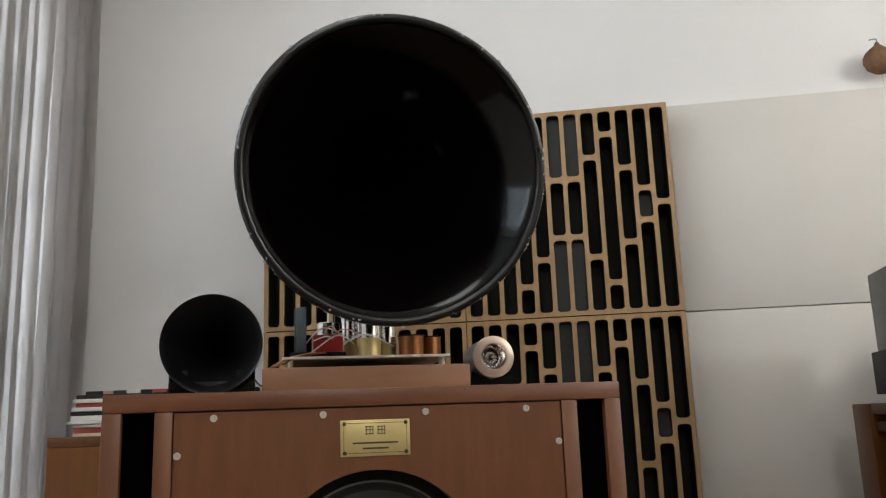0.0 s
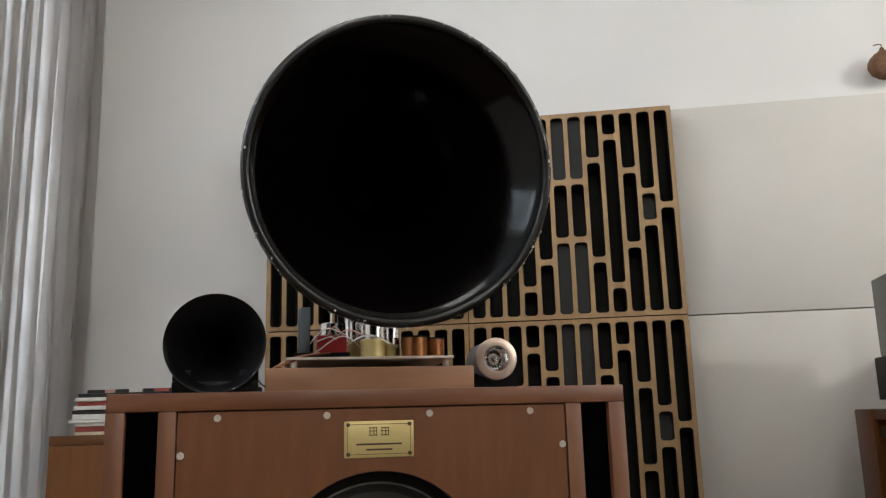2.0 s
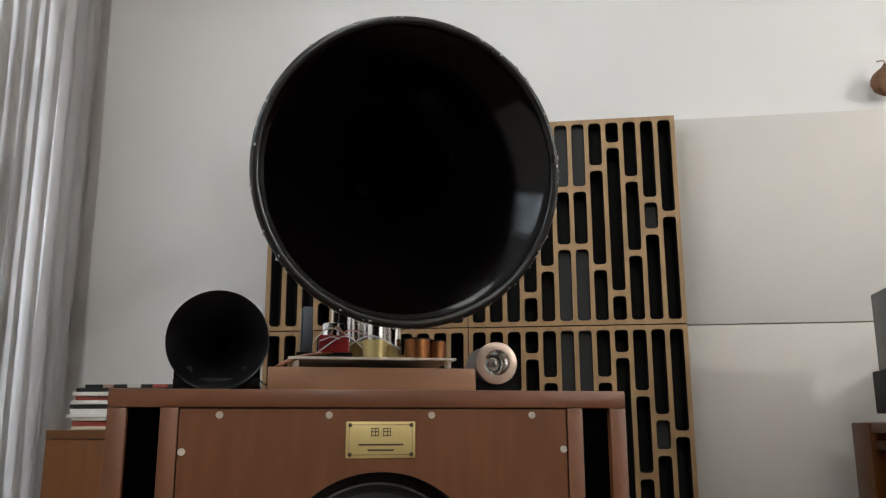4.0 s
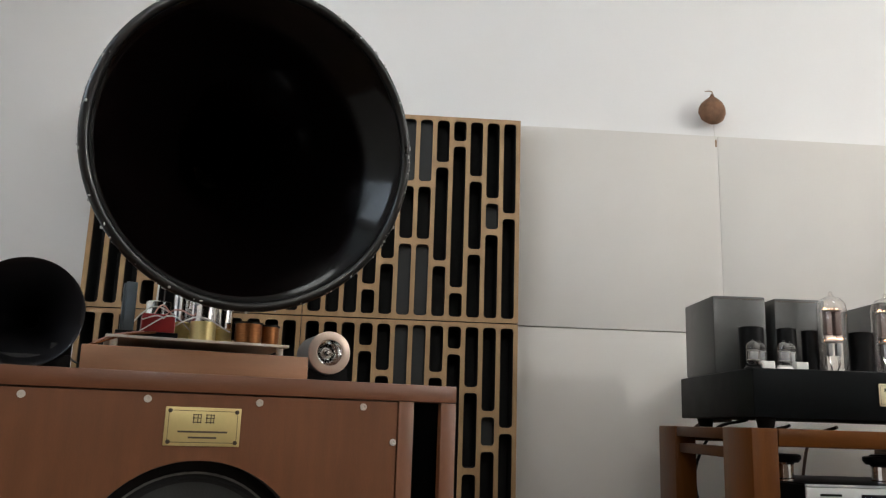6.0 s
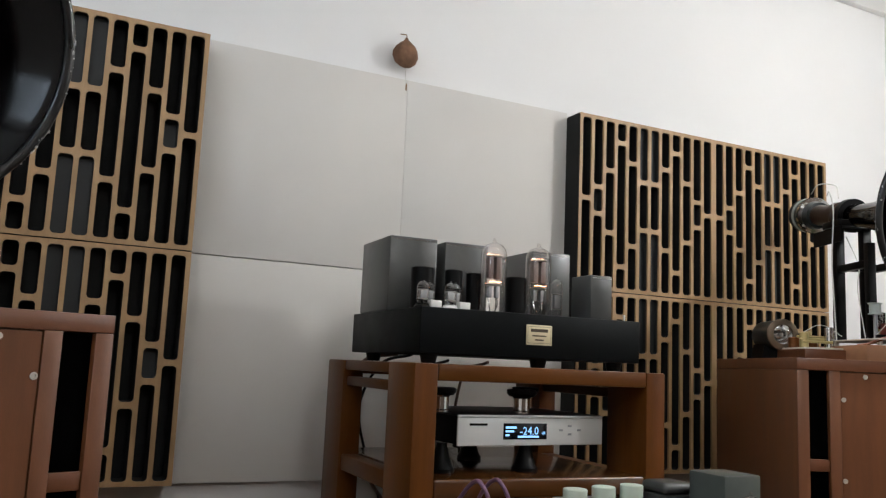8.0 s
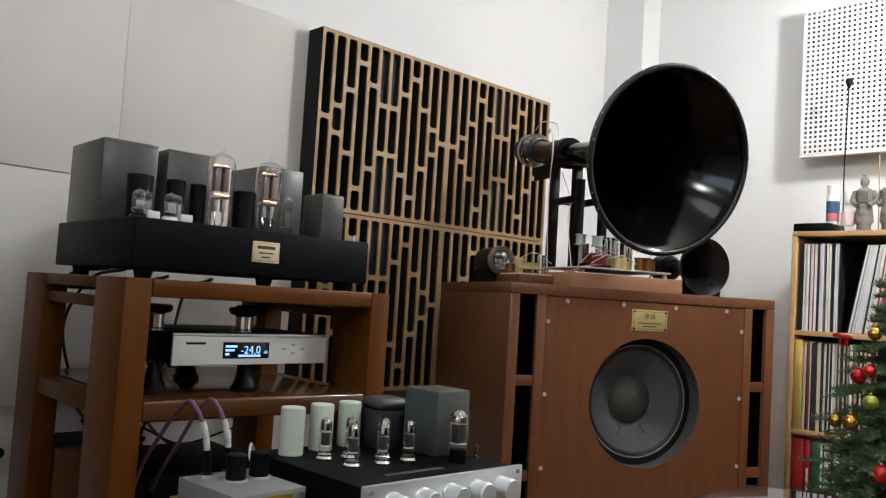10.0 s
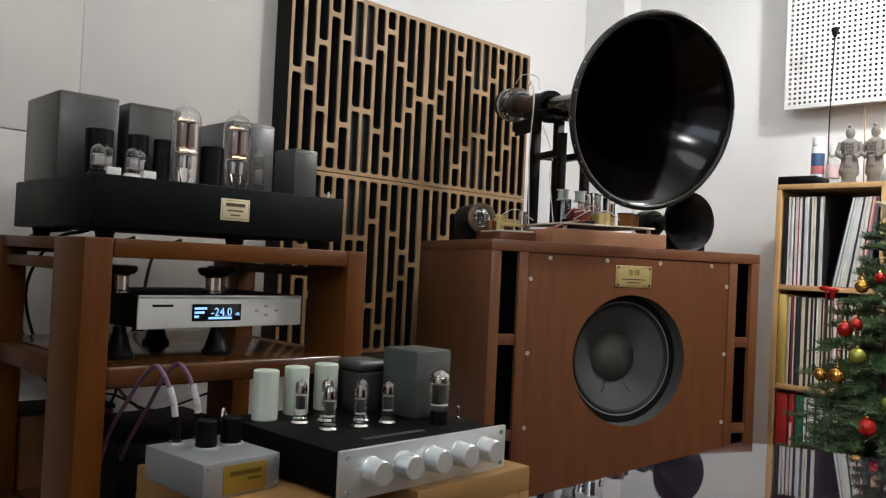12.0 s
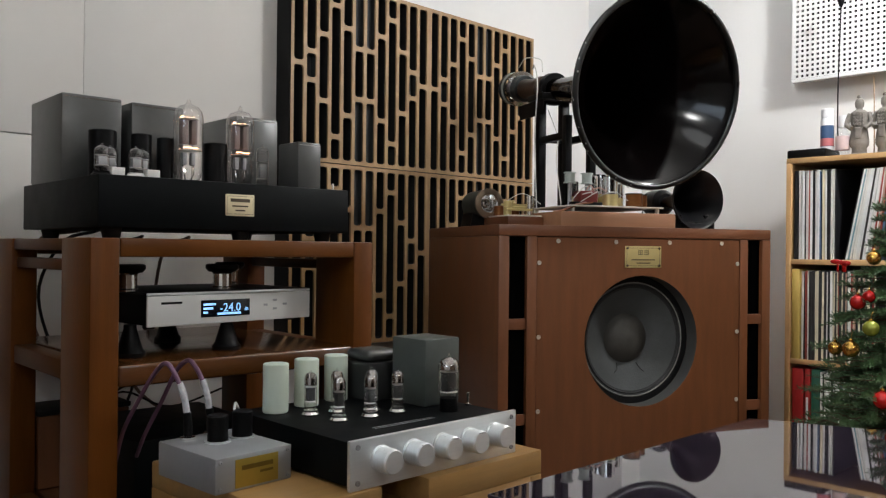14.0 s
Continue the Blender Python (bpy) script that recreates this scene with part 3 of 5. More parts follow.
    for a, b_ in ((-1, 0.0), (1, 0.0)):
        part("tinsel_lead", hose([(a * 0.034, 0.0865, 0.525 - 0.074), (a * 0.040, 0.074, 0.525 - 0.090), (a * 0.052, 0.070, 0.525 - 0.100)], 0.0012, 6), M["rubber"], wo)
    first = None
    for x, z in [(-0.277, 0.813), (-0.091, 0.813), (0.091, 0.813), (0.277, 0.813)] + [(s * 0.336, z) for s in (-1, 1) for z in (0.752, 0.545, 0.338, 0.13)] + [(x, 0.055) for x in (-0.277, -0.091, 0.091, 0.277)]:
        if first is None:
            first = part("screw", screw_head(0.0062), M["screw"], th)
            o = first
        else:
            o = new("screw", first.data)
            o.parent = th
        o.location = (x, 0.003, min(z, 0.8155) if abs(x) < 0.3 else z)
    pl = name_plate(th, 0.123, 0.063, 0, 0.7705, GLYPHS + [(0, -0.0085, 0.080, 0.0030), (0, -0.0178, 0.046, 0.0030)])
    pl.location.y = 0.003
    copy_thing(th, CAB_R)


def plinth_set():
    """The wooden plinth on a cabinet with its board of crossover parts, in the cabinet's frame."""
    base = thing("horn_plinth", CAB_L @ pose(0, 0, 0.857), "pale reddish wooden plinth on the bass cabinet", "plinth", "horn plinths")
    part("block", box(-0.202, 0.202, 0.13, 0.585, 0.0, 0.048, 0.002), M["plinth"], base)
    copy_thing(base, CAB_R @ pose(0, 0, 0.857))
    for m, left in ((CAB_L, True), (CAB_R, False)):
        crossover_board(m @ pose(0, 0, 0.905), left)


def crossover_board(m, left):
    x = thing("crossover_board", m, "open crossover board with coils, capacitors and loose wires", "crossover", "crossover boards")
    part("mounting_plate", box(-0.165, 0.165, 0.140, 0.42, 0.016, 0.021, 0.001), M["cream"], x, "thin cream mounting plate")
    first = None
    for px, py in ((-0.15, 0.155), (0.15, 0.155), (-0.15, 0.40), (0.15, 0.40)):
        o = part("spacer", cylinder(0.007, 0.0, 0.016, 12), M["cream"], x) if first is None else new("spacer", first.data)
        first = first or o
        o.parent, o.location = x, (px, py, 0)
    if left:
        part("heatsink", box(-0.138, -0.118, 0.19, 0.24, 0.021, 0.125, 0.002), M["blue_grey"], x, "grey-blue upright metal block")
        for k in range(4):
            part("heatsink_fin", box(-0.142, -0.1382, 0.193 + 0.012 * k, 0.199 + 0.012 * k, 0.024, 0.122, 0.001), M["blue_grey"], x)
    else:
        for px, py in ((-0.128, 0.215), (-0.062, 0.225)):
            bob = part("bobbin", lathe([(0, 0.092), (0.020, 0.092), (0.020, 0.095), (0.016, 0.096), (0.016, 0.122), (0.020, 0.123), (0.020, 0.126), (0, 0.126)], 24, pose(px, py, 0), cap=False), M["pale_ring"], x, "pale grey coil bobbin")
            part("bobbin_post", cylinder(0.006, 0.021, 0.0918, 12, pose(px, py, 0)), M["alu_dark"], bob)
    part("resistor_block", box(-0.105, -0.045, 0.185, 0.235, 0.024, 0.068, 0.003), M["red" if left else "red_dark"], x, "red capacitor block")
    part("terminal_strip", box(-0.15, -0.04, 0.165, 0.18, 0.021, 0.032, 0.002), M["plastic"], x)
    for px, py, r, h in ((0.008, 0.20, 0.024, 0.095), (0.048, 0.225, 0.018, 0.075), (-0.025, 0.26, 0.020, 0.10), (0.03, 0.29, 0.022, 0.11), (-0.07, 0.31, 0.024, 0.085)):
        c = part("capacitor", cylinder(r, 0.021, 0.021 + h, 28, pose(px, py, 0)), M["chrome"], x, "shiny metal capacitor can")
        part("capacitor_band", cylinder(r + 0.0006, 0.0212, 0.021 + h * 0.42, 28, pose(px, py, 0)), M["brass"], c)
    for px, py, r in ((0.095, 0.20, 0.026), (0.14, 0.235, 0.022)):
        co = part("coil", lathe([(0.010, 0.024), (r, 0.024), (r * 1.02, 0.04), (r, 0.062), (0.010, 0.062)], 28, pose(px, py, 0)), M["copper"], x, "copper wire coil")
        part("coil_flange", lathe([(0.008, 0.021), (r * 1.1, 0.021), (r * 1.1, 0.0238), (0.008, 0.0238)], 24, pose(px, py, 0)), M["plastic"], co)
        part("coil_flange", lathe([(0.008, 0.0622), (r * 1.1, 0.0622), (r * 1.1, 0.065), (0.008, 0.065)], 24, pose(px, py, 0)), M["plastic"], co)
    rnd = random.Random(7)
    for i in range(6):
        a = (rnd.uniform(-0.14, -0.03), rnd.uniform(0.17, 0.24), rnd.uniform(0.028, 0.07))
        c = (rnd.uniform(-0.06, 0.14), rnd.uniform(0.17, 0.30), rnd.uniform(0.03, 0.08))
        mid = ((a[0] + c[0]) / 2, min(a[1], c[1]) - 0.01, max(a[2], c[2]) + rnd.uniform(0.005, 0.04))
        part("wire", hose([a, mid, c], 0.0014, 6), M[rnd.choice(("pink_wire", "white_wire", "pink_wire", "copper"))], x)
    part("wire", hose([(-0.10, 0.16, 0.030), (-0.15, 0.148, 0.020), (-0.185, 0.16, 0.004), (-0.19, 0.2, 0.002)], 0.0022, 6), M["pink_wire"], x)
    part("wire", hose([(-0.08, 0.155, 0.030), (-0.13, 0.145, 0.022), (-0.178, 0.152, 0.004), (-0.19, 0.17, 0.002)], 0.0020, 6), M["copper"], x)


def filter_block():
    """A second little board of parts beside the plinth of one cabinet."""
    th = thing("filter_board", CAB_R @ pose(0, 0, 0.857), "dark wooden block with brass terminals and small coils", "crossover")
    part("block", box(-0.325, -0.204, 0.24, 0.50, 0.0, 0.034, 0.002), M["walnut_frame"], th)
    part("plate", box(-0.320, -0.206, 0.25, 0.49, 0.0342, 0.039, 0.001), M["cream"], th)
    for x, y, r, h, mat in ((-0.300, 0.30, 0.013, 0.045, "brass"), (-0.262, 0.33, 0.016, 0.038, "copper"), (-0.228, 0.29, 0.014, 0.062, "chrome"), (-0.285, 0.40, 0.018, 0.034, "copper"), (-0.235, 0.42, 0.015, 0.055, "brass")):
        part("component", cylinder(r, 0.0392, 0.039 + h, 24, pose(x, y, 0)), M[mat], th)
    for k in range(3):
        part("rod", cylinder(0.004, 0.0, 0.09, 12, pose(-0.315, 0.275 + 0.02 * k, 0.056 + 0.008 * k, 0, 90, 0)), M["brass"], th)
    part("wire", hose([(-0.30, 0.30, 0.085), (-0.27, 0.28, 0.105), (-0.235, 0.285, 0.102), (-0.20, 0.27, 0.075)], 0.0016, 6), M["white_wire"], th)


def big_horn():
    """The great horn on its stand, in the cabinet's frame; the mouth looks forward and a little down."""
    th = thing("midbass_horn", pose(-0.308, 1.481, 0.9262, 0, 0, 21.4), "huge black lacquered round horn on a black metal stand", "horn loudspeaker", "great horns")
    R, L = 0.263, 0.66
    axis = pose(0.0, -0.114, 1.229 - 0.9262, 90 + HORN_TILT, 0, 0)
    prof = []
    for i in range(41):
        s = i / 40
        prof.append((0.032 + (R - 0.032) * s ** 3.0, -L * (1 - s) ** 0.95))
    back = [(r + 0.004, z - 0.003) for r, z in prof]
    flare = part("flare", lathe(prof + [(R + 0.003, 0.001)] + back[::-1][1:], 96, axis, cap=False), M["horn"], th, "glossy black flared bell")
    ring = [(R + 0.0035 + 0.0085 * math.cos(a), -0.002 + 0.0085 * math.sin(a)) for a in [2 * math.pi * i / 14 for i in range(15)]]
    part("rim", lathe(ring, 110, axis, cap=False), M["rim"], flare, "chipped black rim bead")
    rnd = random.Random(21)
    b = bmesh.new()
    at = 0.0
    while at < 2 * math.pi:
        at += rnd.choice((0.012, 0.02, 0.03, 0.05, 0.16))
        t = rnd.uniform(-0.9, 1.3)
        rr = R + 0.0035 + 0.0083 * math.cos(t)
        q = Vector((rr * math.cos(at), rr * math.sin(at), -0.002 + 0.0083 * math.sin(t)))
        sphere(rnd.uniform(0.0010, 0.0030), q, 6, bm=b, squash=(rnd.uniform(0.6, 1.6), rnd.uniform(0.6, 1.6), 0.5))
    b.transform(axis)
    chips = part("worn_spot", b, M["chip"], flare, "pale chips in the rim paint")
    chips["kind"] = "stuff"
    part("throat", lathe([(0.0, -L - 0.13), (0.036, -L - 0.13), (0.034, -L - 0.02), (0.045, -L - 0.012), (0.045, -L + 0.012), (0.034, -L + 0.02)], 36, axis, cap=False), M["copper_dark"], th, "dark bronze throat tube")
    part("clamp", lathe([(0.036, -L + 0.06), (0.055, -L + 0.06), (0.055, -L + 0.085), (0.036, -L + 0.085)], 36, axis, cap=False), M["plastic"], th)
    drv = part("driver", lathe([(0, -L - 0.245), (0.052, -L - 0.245), (0.058, -L - 0.238), (0.058, -L - 0.19), (0.062, -L - 0.185), (0.062, -L - 0.165), (0.050, -L - 0.160), (0.046, -L - 0.13), (0.0, -L - 0.13)], 40, axis, cap=False), M["driver_dark"], th, "round dark grey compression driver")
    part("driver_ring", lathe([(0.0585, -L - 0.215), (0.0605, -L - 0.213), (0.0605, -L - 0.200), (0.0585, -L - 0.198)], 40, axis, cap=False), M["pale_ring"], drv, "pale green-grey ring")
    part("driver_flange", lathe([(0.046, -L - 0.176), (0.0635, -L - 0.174), (0.0635, -L - 0.160), (0.046, -L - 0.158)], 40, axis, cap=False), M["chrome"], drv, "bright metal flange")
    for q in range(4):
        a = math.pi / 4 + q * math.pi / 2
        part("bolt", cylinder(0.005, -L - 0.160, -L - 0.150, 10, axis @ pose(0.054 * math.cos(a), 0.054 * math.sin(a), 0)), M["chrome"], drv)
    y = 0.47
    zt = 1.229 - 0.9262 + (y + 0.12) * math.tan(radians(HORN_TILT)) - 0.045
    for x in (-0.045, 0.045):
        part("post", box(x - 0.014, x + 0.014, y - 0.015, y + 0.015, 0.0, zt, 0.002), M["plastic"], th)
        part("brace", box(x - 0.010, x + 0.010, y - 0.16, y - 0.0155, zt * 0.60, zt * 0.60 + 0.022, 0.002), M["plastic"], th)
        part("post", box(x - 0.012, x + 0.012, y - 0.185, y - 0.160, 0.0, zt * 0.80, 0.002), M["plastic"], th)
    part("crossbar", box(-0.0305, 0.0305, y - 0.012, y + 0.012, zt * 0.62, zt * 0.62 + 0.02, 0.002), M["plastic"], th)
    part("saddle", box(-0.07, 0.07, y - 0.05, y + 0.05, zt + 0.0005, zt + 0.022, 0.003), M["plastic"], th)
    part("gusset", box(-0.062, -0.0595, y - 0.05, y + 0.12, zt - 0.05, zt + 0.0003), M["plastic"], th)
    zd = 1.229 - 0.9262 + (0.60 + 0.12) * math.tan(radians(HORN_TILT))
    part("lead", hose([(-0.05, 0.52, zd + 0.05), (-0.07, 0.47, zd + 0.05), (-0.075, 0.44, zd - 0.02), (-0.072, 0.46, zt - 0.1), (-0.075, 0.45, 0.15), (-0.08, 0.43, 0.002)], 0.0022, 8), M["white_wire"], th, "thin pale driver lead")
    part("lead", hose([(-0.03, 0.66, zd + 0.085), (-0.035, 0.60, zd + 0.105), (-0.02, 0.52, zd + 0.085), (-0.045, 0.46, zd + 0.03)], 0.0018, 8), M["white_wire"], th)
    part("lead", hose([(0.0, 0.50, zt - 0.02), (0.01, 0.45, zt - 0.12), (0.0, 0.44, 0.16), (0.01, 0.42, 0.002)], 0.0016, 8), M["white_wire"], th)
    copy_thing(th, pose(2.143, 1.447, 0.9262, 0, 0, -22.3))


def small_horn():
    z = 0.098
    for m, s in ((CAB_L, -1), (CAB_R, 1)):
        th = thing("tweeter_horn", m @ pose(s * 0.298, 0, 0.857), "small black round horn standing on the cabinet top", "horn loudspeaker", "small horns")
        axis = pose(0, 0.145, z, 90)
        prof = [(0.014 + 0.079 * (i / 24) ** 1.7, -0.17 * (1 - i / 24)) for i in range(25)]
        part("flare", lathe(prof + [(0.0955, 0.002), (0.0965, -0.002)] + [(r + 0.003, q - 0.004) for r, q in prof[::-1]], 64, axis, cap=False), M["horn_small"], th, "satin black flared bell")
        part("driver", lathe([(0, -0.26), (0.04, -0.26), (0.044, -0.255), (0.044, -0.19), (0.03, -0.172), (0.014, -0.172)], 32, axis, cap=False), M["plastic"], th)
        b = box(-0.080, 0.080, 0.165, 0.20, 0.0, 0.028, 0.002)
        box(-0.080, -0.045, 0.168, 0.197, 0.0281, 0.05, 0.002, bm=b)
        box(0.045, 0.080, 0.168, 0.197, 0.0281, 0.05, 0.002, bm=b)
        part("cradle", b, M["plastic"], th, "black wooden cradle")
        part("lead", hose([(0.03 * -s, 0.4, 0.09), (-s * 0.07, 0.36, 0.04), (-s * 0.09, 0.25, 0.02), (-s * 0.115, 0.19, 0.012)], 0.002, 6), M["plastic"], th)


def bullet_tweeter():
    for m, s in ((CAB_L, 1), (CAB_R, -1)):
        th = thing("bullet_tweeter", m @ pose(s * 0.317, 0.41, 0.857), "round copper-faced bullet tweeter lying in a black cradle" if s > 0 else "round bullet tweeter in darker shaded colours lying in a black cradle", "tweeter", "bullet tweeters")
        axis = pose(0, 0, 0.081, 90)
        # right tweeter gets shaded copies of the left one's barrel and face colours
        part("barrel", lathe([(0, -0.135), (0.040, -0.135), (0.046, -0.128), (0.047, -0.01), (0.045, -0.004)], 40, axis, cap=False), M["alu_dark" if s > 0 else "driver_dark"], th, "grey metal barrel")
        part("face_ring", lathe([(0.045, -0.004), (0.049, -0.003), (0.049, 0.004), (0.046, 0.006), (0.031, 0.006), (0.029, 0.003)], 44, axis, cap=False), M["rose" if s > 0 else "face_shaded"], th, "satin rose-copper face ring" if s > 0 else "face ring with shade put into its colour")
        part("flare", lathe([(0.0295, 0.0045), (0.023, -0.004), (0.015, -0.016), (0.012, -0.028), (0.0, -0.028)], 36, axis, cap=False), M["chrome"], th)
        part("bullet", lathe([(0.0, 0.004), (0.003, 0.001), (0.0055, -0.008), (0.007, -0.020), (0.007, -0.028)], 20, axis, cap=False), M["chrome"], th)
        b = bmesh.new()
        vs = []
        for y in (0.02, 0.11):
            vs.append([b.verts.new(p) for p in ((-0.058, y, 0), (0.058, y, 0), (0.048, y, 0.050), (0.030, y, 0.0395), (0.0, y, 0.0295), (-0.030, y, 0.0395), (-0.048, y, 0.050))])
        b.faces.new(vs[0])
        b.faces.new(vs[1])
        for i in range(7):
            b.faces.new((vs[0][i], vs[0][(i + 1) % 7], vs[1][(i + 1) % 7], vs[1][i]))
        part("cradle", b, M["plastic"], th, "black shaped cradle", smooth=False)


M["rear_tone"] = material("unseen_wall_tone", (0.16, 0.115, 0.085), 0.6, vary=0.2, scale=4, stretch=(7, 7, 1))
M["driver_dark"] = material("driver_enamel", (0.030, 0.036, 0.036), 0.35, metal=0.3, vary=0.2, scale=30)
M["pale_ring"] = material("pale_grey_green_enamel", (0.42, 0.47, 0.44), 0.3, vary=0.08, scale=20)
M["face_shaded"] = material("shaded_tweeter_face", (0.17, 0.125, 0.085), 0.36, metal=0.6, vary=0.15, scale=20)
M["gasket"] = material("grey_gasket", (0.20, 0.195, 0.18), 0.75, vary=0.2, scale=30)
M["chip"] = material("bare_metal_chip", (0.42, 0.42, 0.42), 0.4, metal=0.4, vary=0.2)
# copy of well_paint with the light on shallow floors put into the colour
M["lit_well"] = material("lit_well_paint", (0.020, 0.0235, 0.025), 0.6, vary=0.12, scale=12)
M["surround"] = material("grey_surround", (0.022, 0.023, 0.023), 0.6, vary=0.2, spec=0.3)
M["lining"] = material("grey_edge_paint", (0.06, 0.06, 0.058), 0.6, vary=0.1)
HORN_TILT = 10.4
M["copper_dark"] = material("bronze_tube", (0.055, 0.032, 0.020), 0.35, metal=0.4, vary=0.2)
M["rose"] = material("rose_copper", (0.64, 0.51, 0.42), 0.32, metal=0.7, vary=0.08, scale=20)

room()
curtain(1.10, 2.38, 0.064, 0.034, "white curtain hanging in long folds beside the wall")
curtain_rail()
wall_panels()
cabinet()
plinth_set()
filter_block()
big_horn()
small_horn()
bullet_tweeter()
# ---- rack and electronics ----
RACK = pose(0.656, 1.590, 0, 0, 0, -2.1)
AMP = pose(0.704, 1.678, 0.8005, 0, 0, -2.4)


def rack():
    W, D, T = 0.616, 0.60, 0.800
    th = thing("equipment_rack", RACK, "open reddish cherry wood equipment rack with three levels", "rack")
    for x0 in (0.0, W - 0.052):
        for y0, y1 in ((0.0, 0.150), (0.465, D)):
            part("leg", box(x0, x0 + 0.052, y0, y1, 0.0, T, 0.004), M["cherry"], th)
        part("side_rail", box(x0 + 0.004, x0 + 0.048, 0.1502, 0.4648, T - 0.024, T - 0.001, 0.003), M["cherry_rail"], th)
        part("side_rail", box(x0 + 0.010, x0 + 0.042, 0.1502, 0.4648, T - 0.062, T - 0.040, 0.003), M["cherry_rail"], th)
        for zt in (0.573, 0.25):
            part("side_rail", box(x0 + 0.006, x0 + 0.046, 0.1502, 0.4648, zt - 0.040, zt - 0.002, 0.003), M["cherry_rail"], th)
    for y0 in (0.0, D - 0.04):
        part("front_rail", box(0.0522, W - 0.0522, y0, y0 + 0.04, T - 0.034, T, 0.004), M["cherry_long"], th)
    part("top_board", box(0.0522, W - 0.0522, 0.0402, D - 0.0402, T - 0.022, T - 0.002, 0.002), M["cherry_long"], th)
    for zt in (0.573, 0.25):
        part("shelf_board", box(0.0522, W - 0.0522, 0.002, D - 0.002, zt - 0.040, zt, 0.006, segs=3), M["cherry_shelf"], th, "glossy brown shelf board")


def tube_glass(r, z0, z1, m, parent, name="glass_envelope"):
    h = z1 - z0
    prof = [(r * 0.72, z0), (r, z0 + 0.12 * h), (r, z1 - r * 0.95), (r * 0.92, z1 - r * 0.55), (r * 0.68, z1 - r * 0.22), (r * 0.30, z1 - r * 0.05), (r * 0.16, z1), (r * 0.10, z1 + r * 0.30), (0, z1 + r * 0.36)]
    g = part(name, lathe(prof, 28, m, cap=False), M["glass"], parent, "clear glass bulb")
    g.visible_shadow = False
    return g


def power_tube(parent_m, x, y, z):
    th = thing("power_tube", parent_m @ pose(x, y, z), "tall glass power valve with a glowing orange filament", "vacuum tube", "power valves")
    part("base", lathe([(0, 0), (0.026, 0), (0.027, 0.002), (0.027, 0.004), (0.024, 0.006), (0, 0.006)], 28, cap=False), M["plastic"], th)
    tube_glass(0.031, 0.006, 0.172, None, th)
    for s in (-1, 1):
        part("anode", box(s * 0.0105 - 0.0068, s * 0.0105 + 0.0068, -0.009, 0.009, 0.085, 0.138, 0.002), M["plate_grey"], th, "grey anode plate")
        part("anode", box(s * 0.0095 - 0.0048, s * 0.0095 + 0.0048, -0.006, 0.006, 0.040, 0.068, 0.002), M["alu_dark"], th)
        part("stem_rod", hose([(s * 0.006, 0.0, 0.008), (s * 0.010, -0.004, 0.022), (s * 0.012, 0.0, 0.040)], 0.0016, 6), M["chrome"], th)
        part("filament", hose([(s * 0.018, 0, 0.1395), (s * 0.013, 0.002, 0.1450), (s * 0.007, 0, 0.1400), (s * 0.002, 0.002, 0.1440)], 0.0010, 6), M["filament"], th, "glowing orange filament")
    part("mica", cylinder(0.021, 0.139, 0.1402, 20), M["porcelain"], th)
    part("mica", cylinder(0.022, 0.0705, 0.0717, 20), M["porcelain"], th)
    part("filament", hose([(-0.016, -0.012, 0.0762), (-0.006, -0.014, 0.0775), (0.006, -0.014, 0.0760), (0.016, -0.012, 0.0775)], 0.0010, 6), M["filament"], th)
    for sx in (-0.014, 0.014):
        part("support_rod", cylinder(0.0009, 0.02, 0.150, 6, pose(sx, 0.011, 0)), M["chrome"], th)


def small_tube(parent_m, x, y, z, r=0.0112, h=0.062, socket="chrome", name="signal_tube", label="small glass signal valve in a metal socket", getter=True):
    th = thing(name, parent_m @ pose(x, y, z), label, "vacuum tube", "signal valves")
    part("socket", lathe([(0, 0), (r * 1.35, 0), (r * 1.4, 0.003), (r * 1.1, 0.007), (r * 1.1, 0.010), (0, 0.010)], 20, cap=False), M[socket], th)
    tube_glass(r, 0.010, 0.010 + h, None, th)
    part("anode", box(-r * 0.60, r * 0.60, -r * 0.45, r * 0.45, 0.010 + h * 0.24, 0.010 + h * 0.58, 0.001), M["anode_dark" if getter else "alu_dark"], th)
    for f in (0.21, 0.60):
        part("mica", cylinder(r * 0.86, 0.010 + h * f, 0.0108 + h * f, 16), M["porcelain"], th)
    if getter:
        part("getter_cap", lathe([(r * 0.965, h * 0.66 + 0.010), (r * 0.965, h * 0.80 + 0.010), (r * 0.87, h * 0.885 + 0.010), (r * 0.6, h * 0.955 + 0.010), (r * 0.2, h * 0.995 + 0.008), (0, h + 0.0085)], 20, cap=False), M["getter"], th, "silvery getter flash in the bulb top")


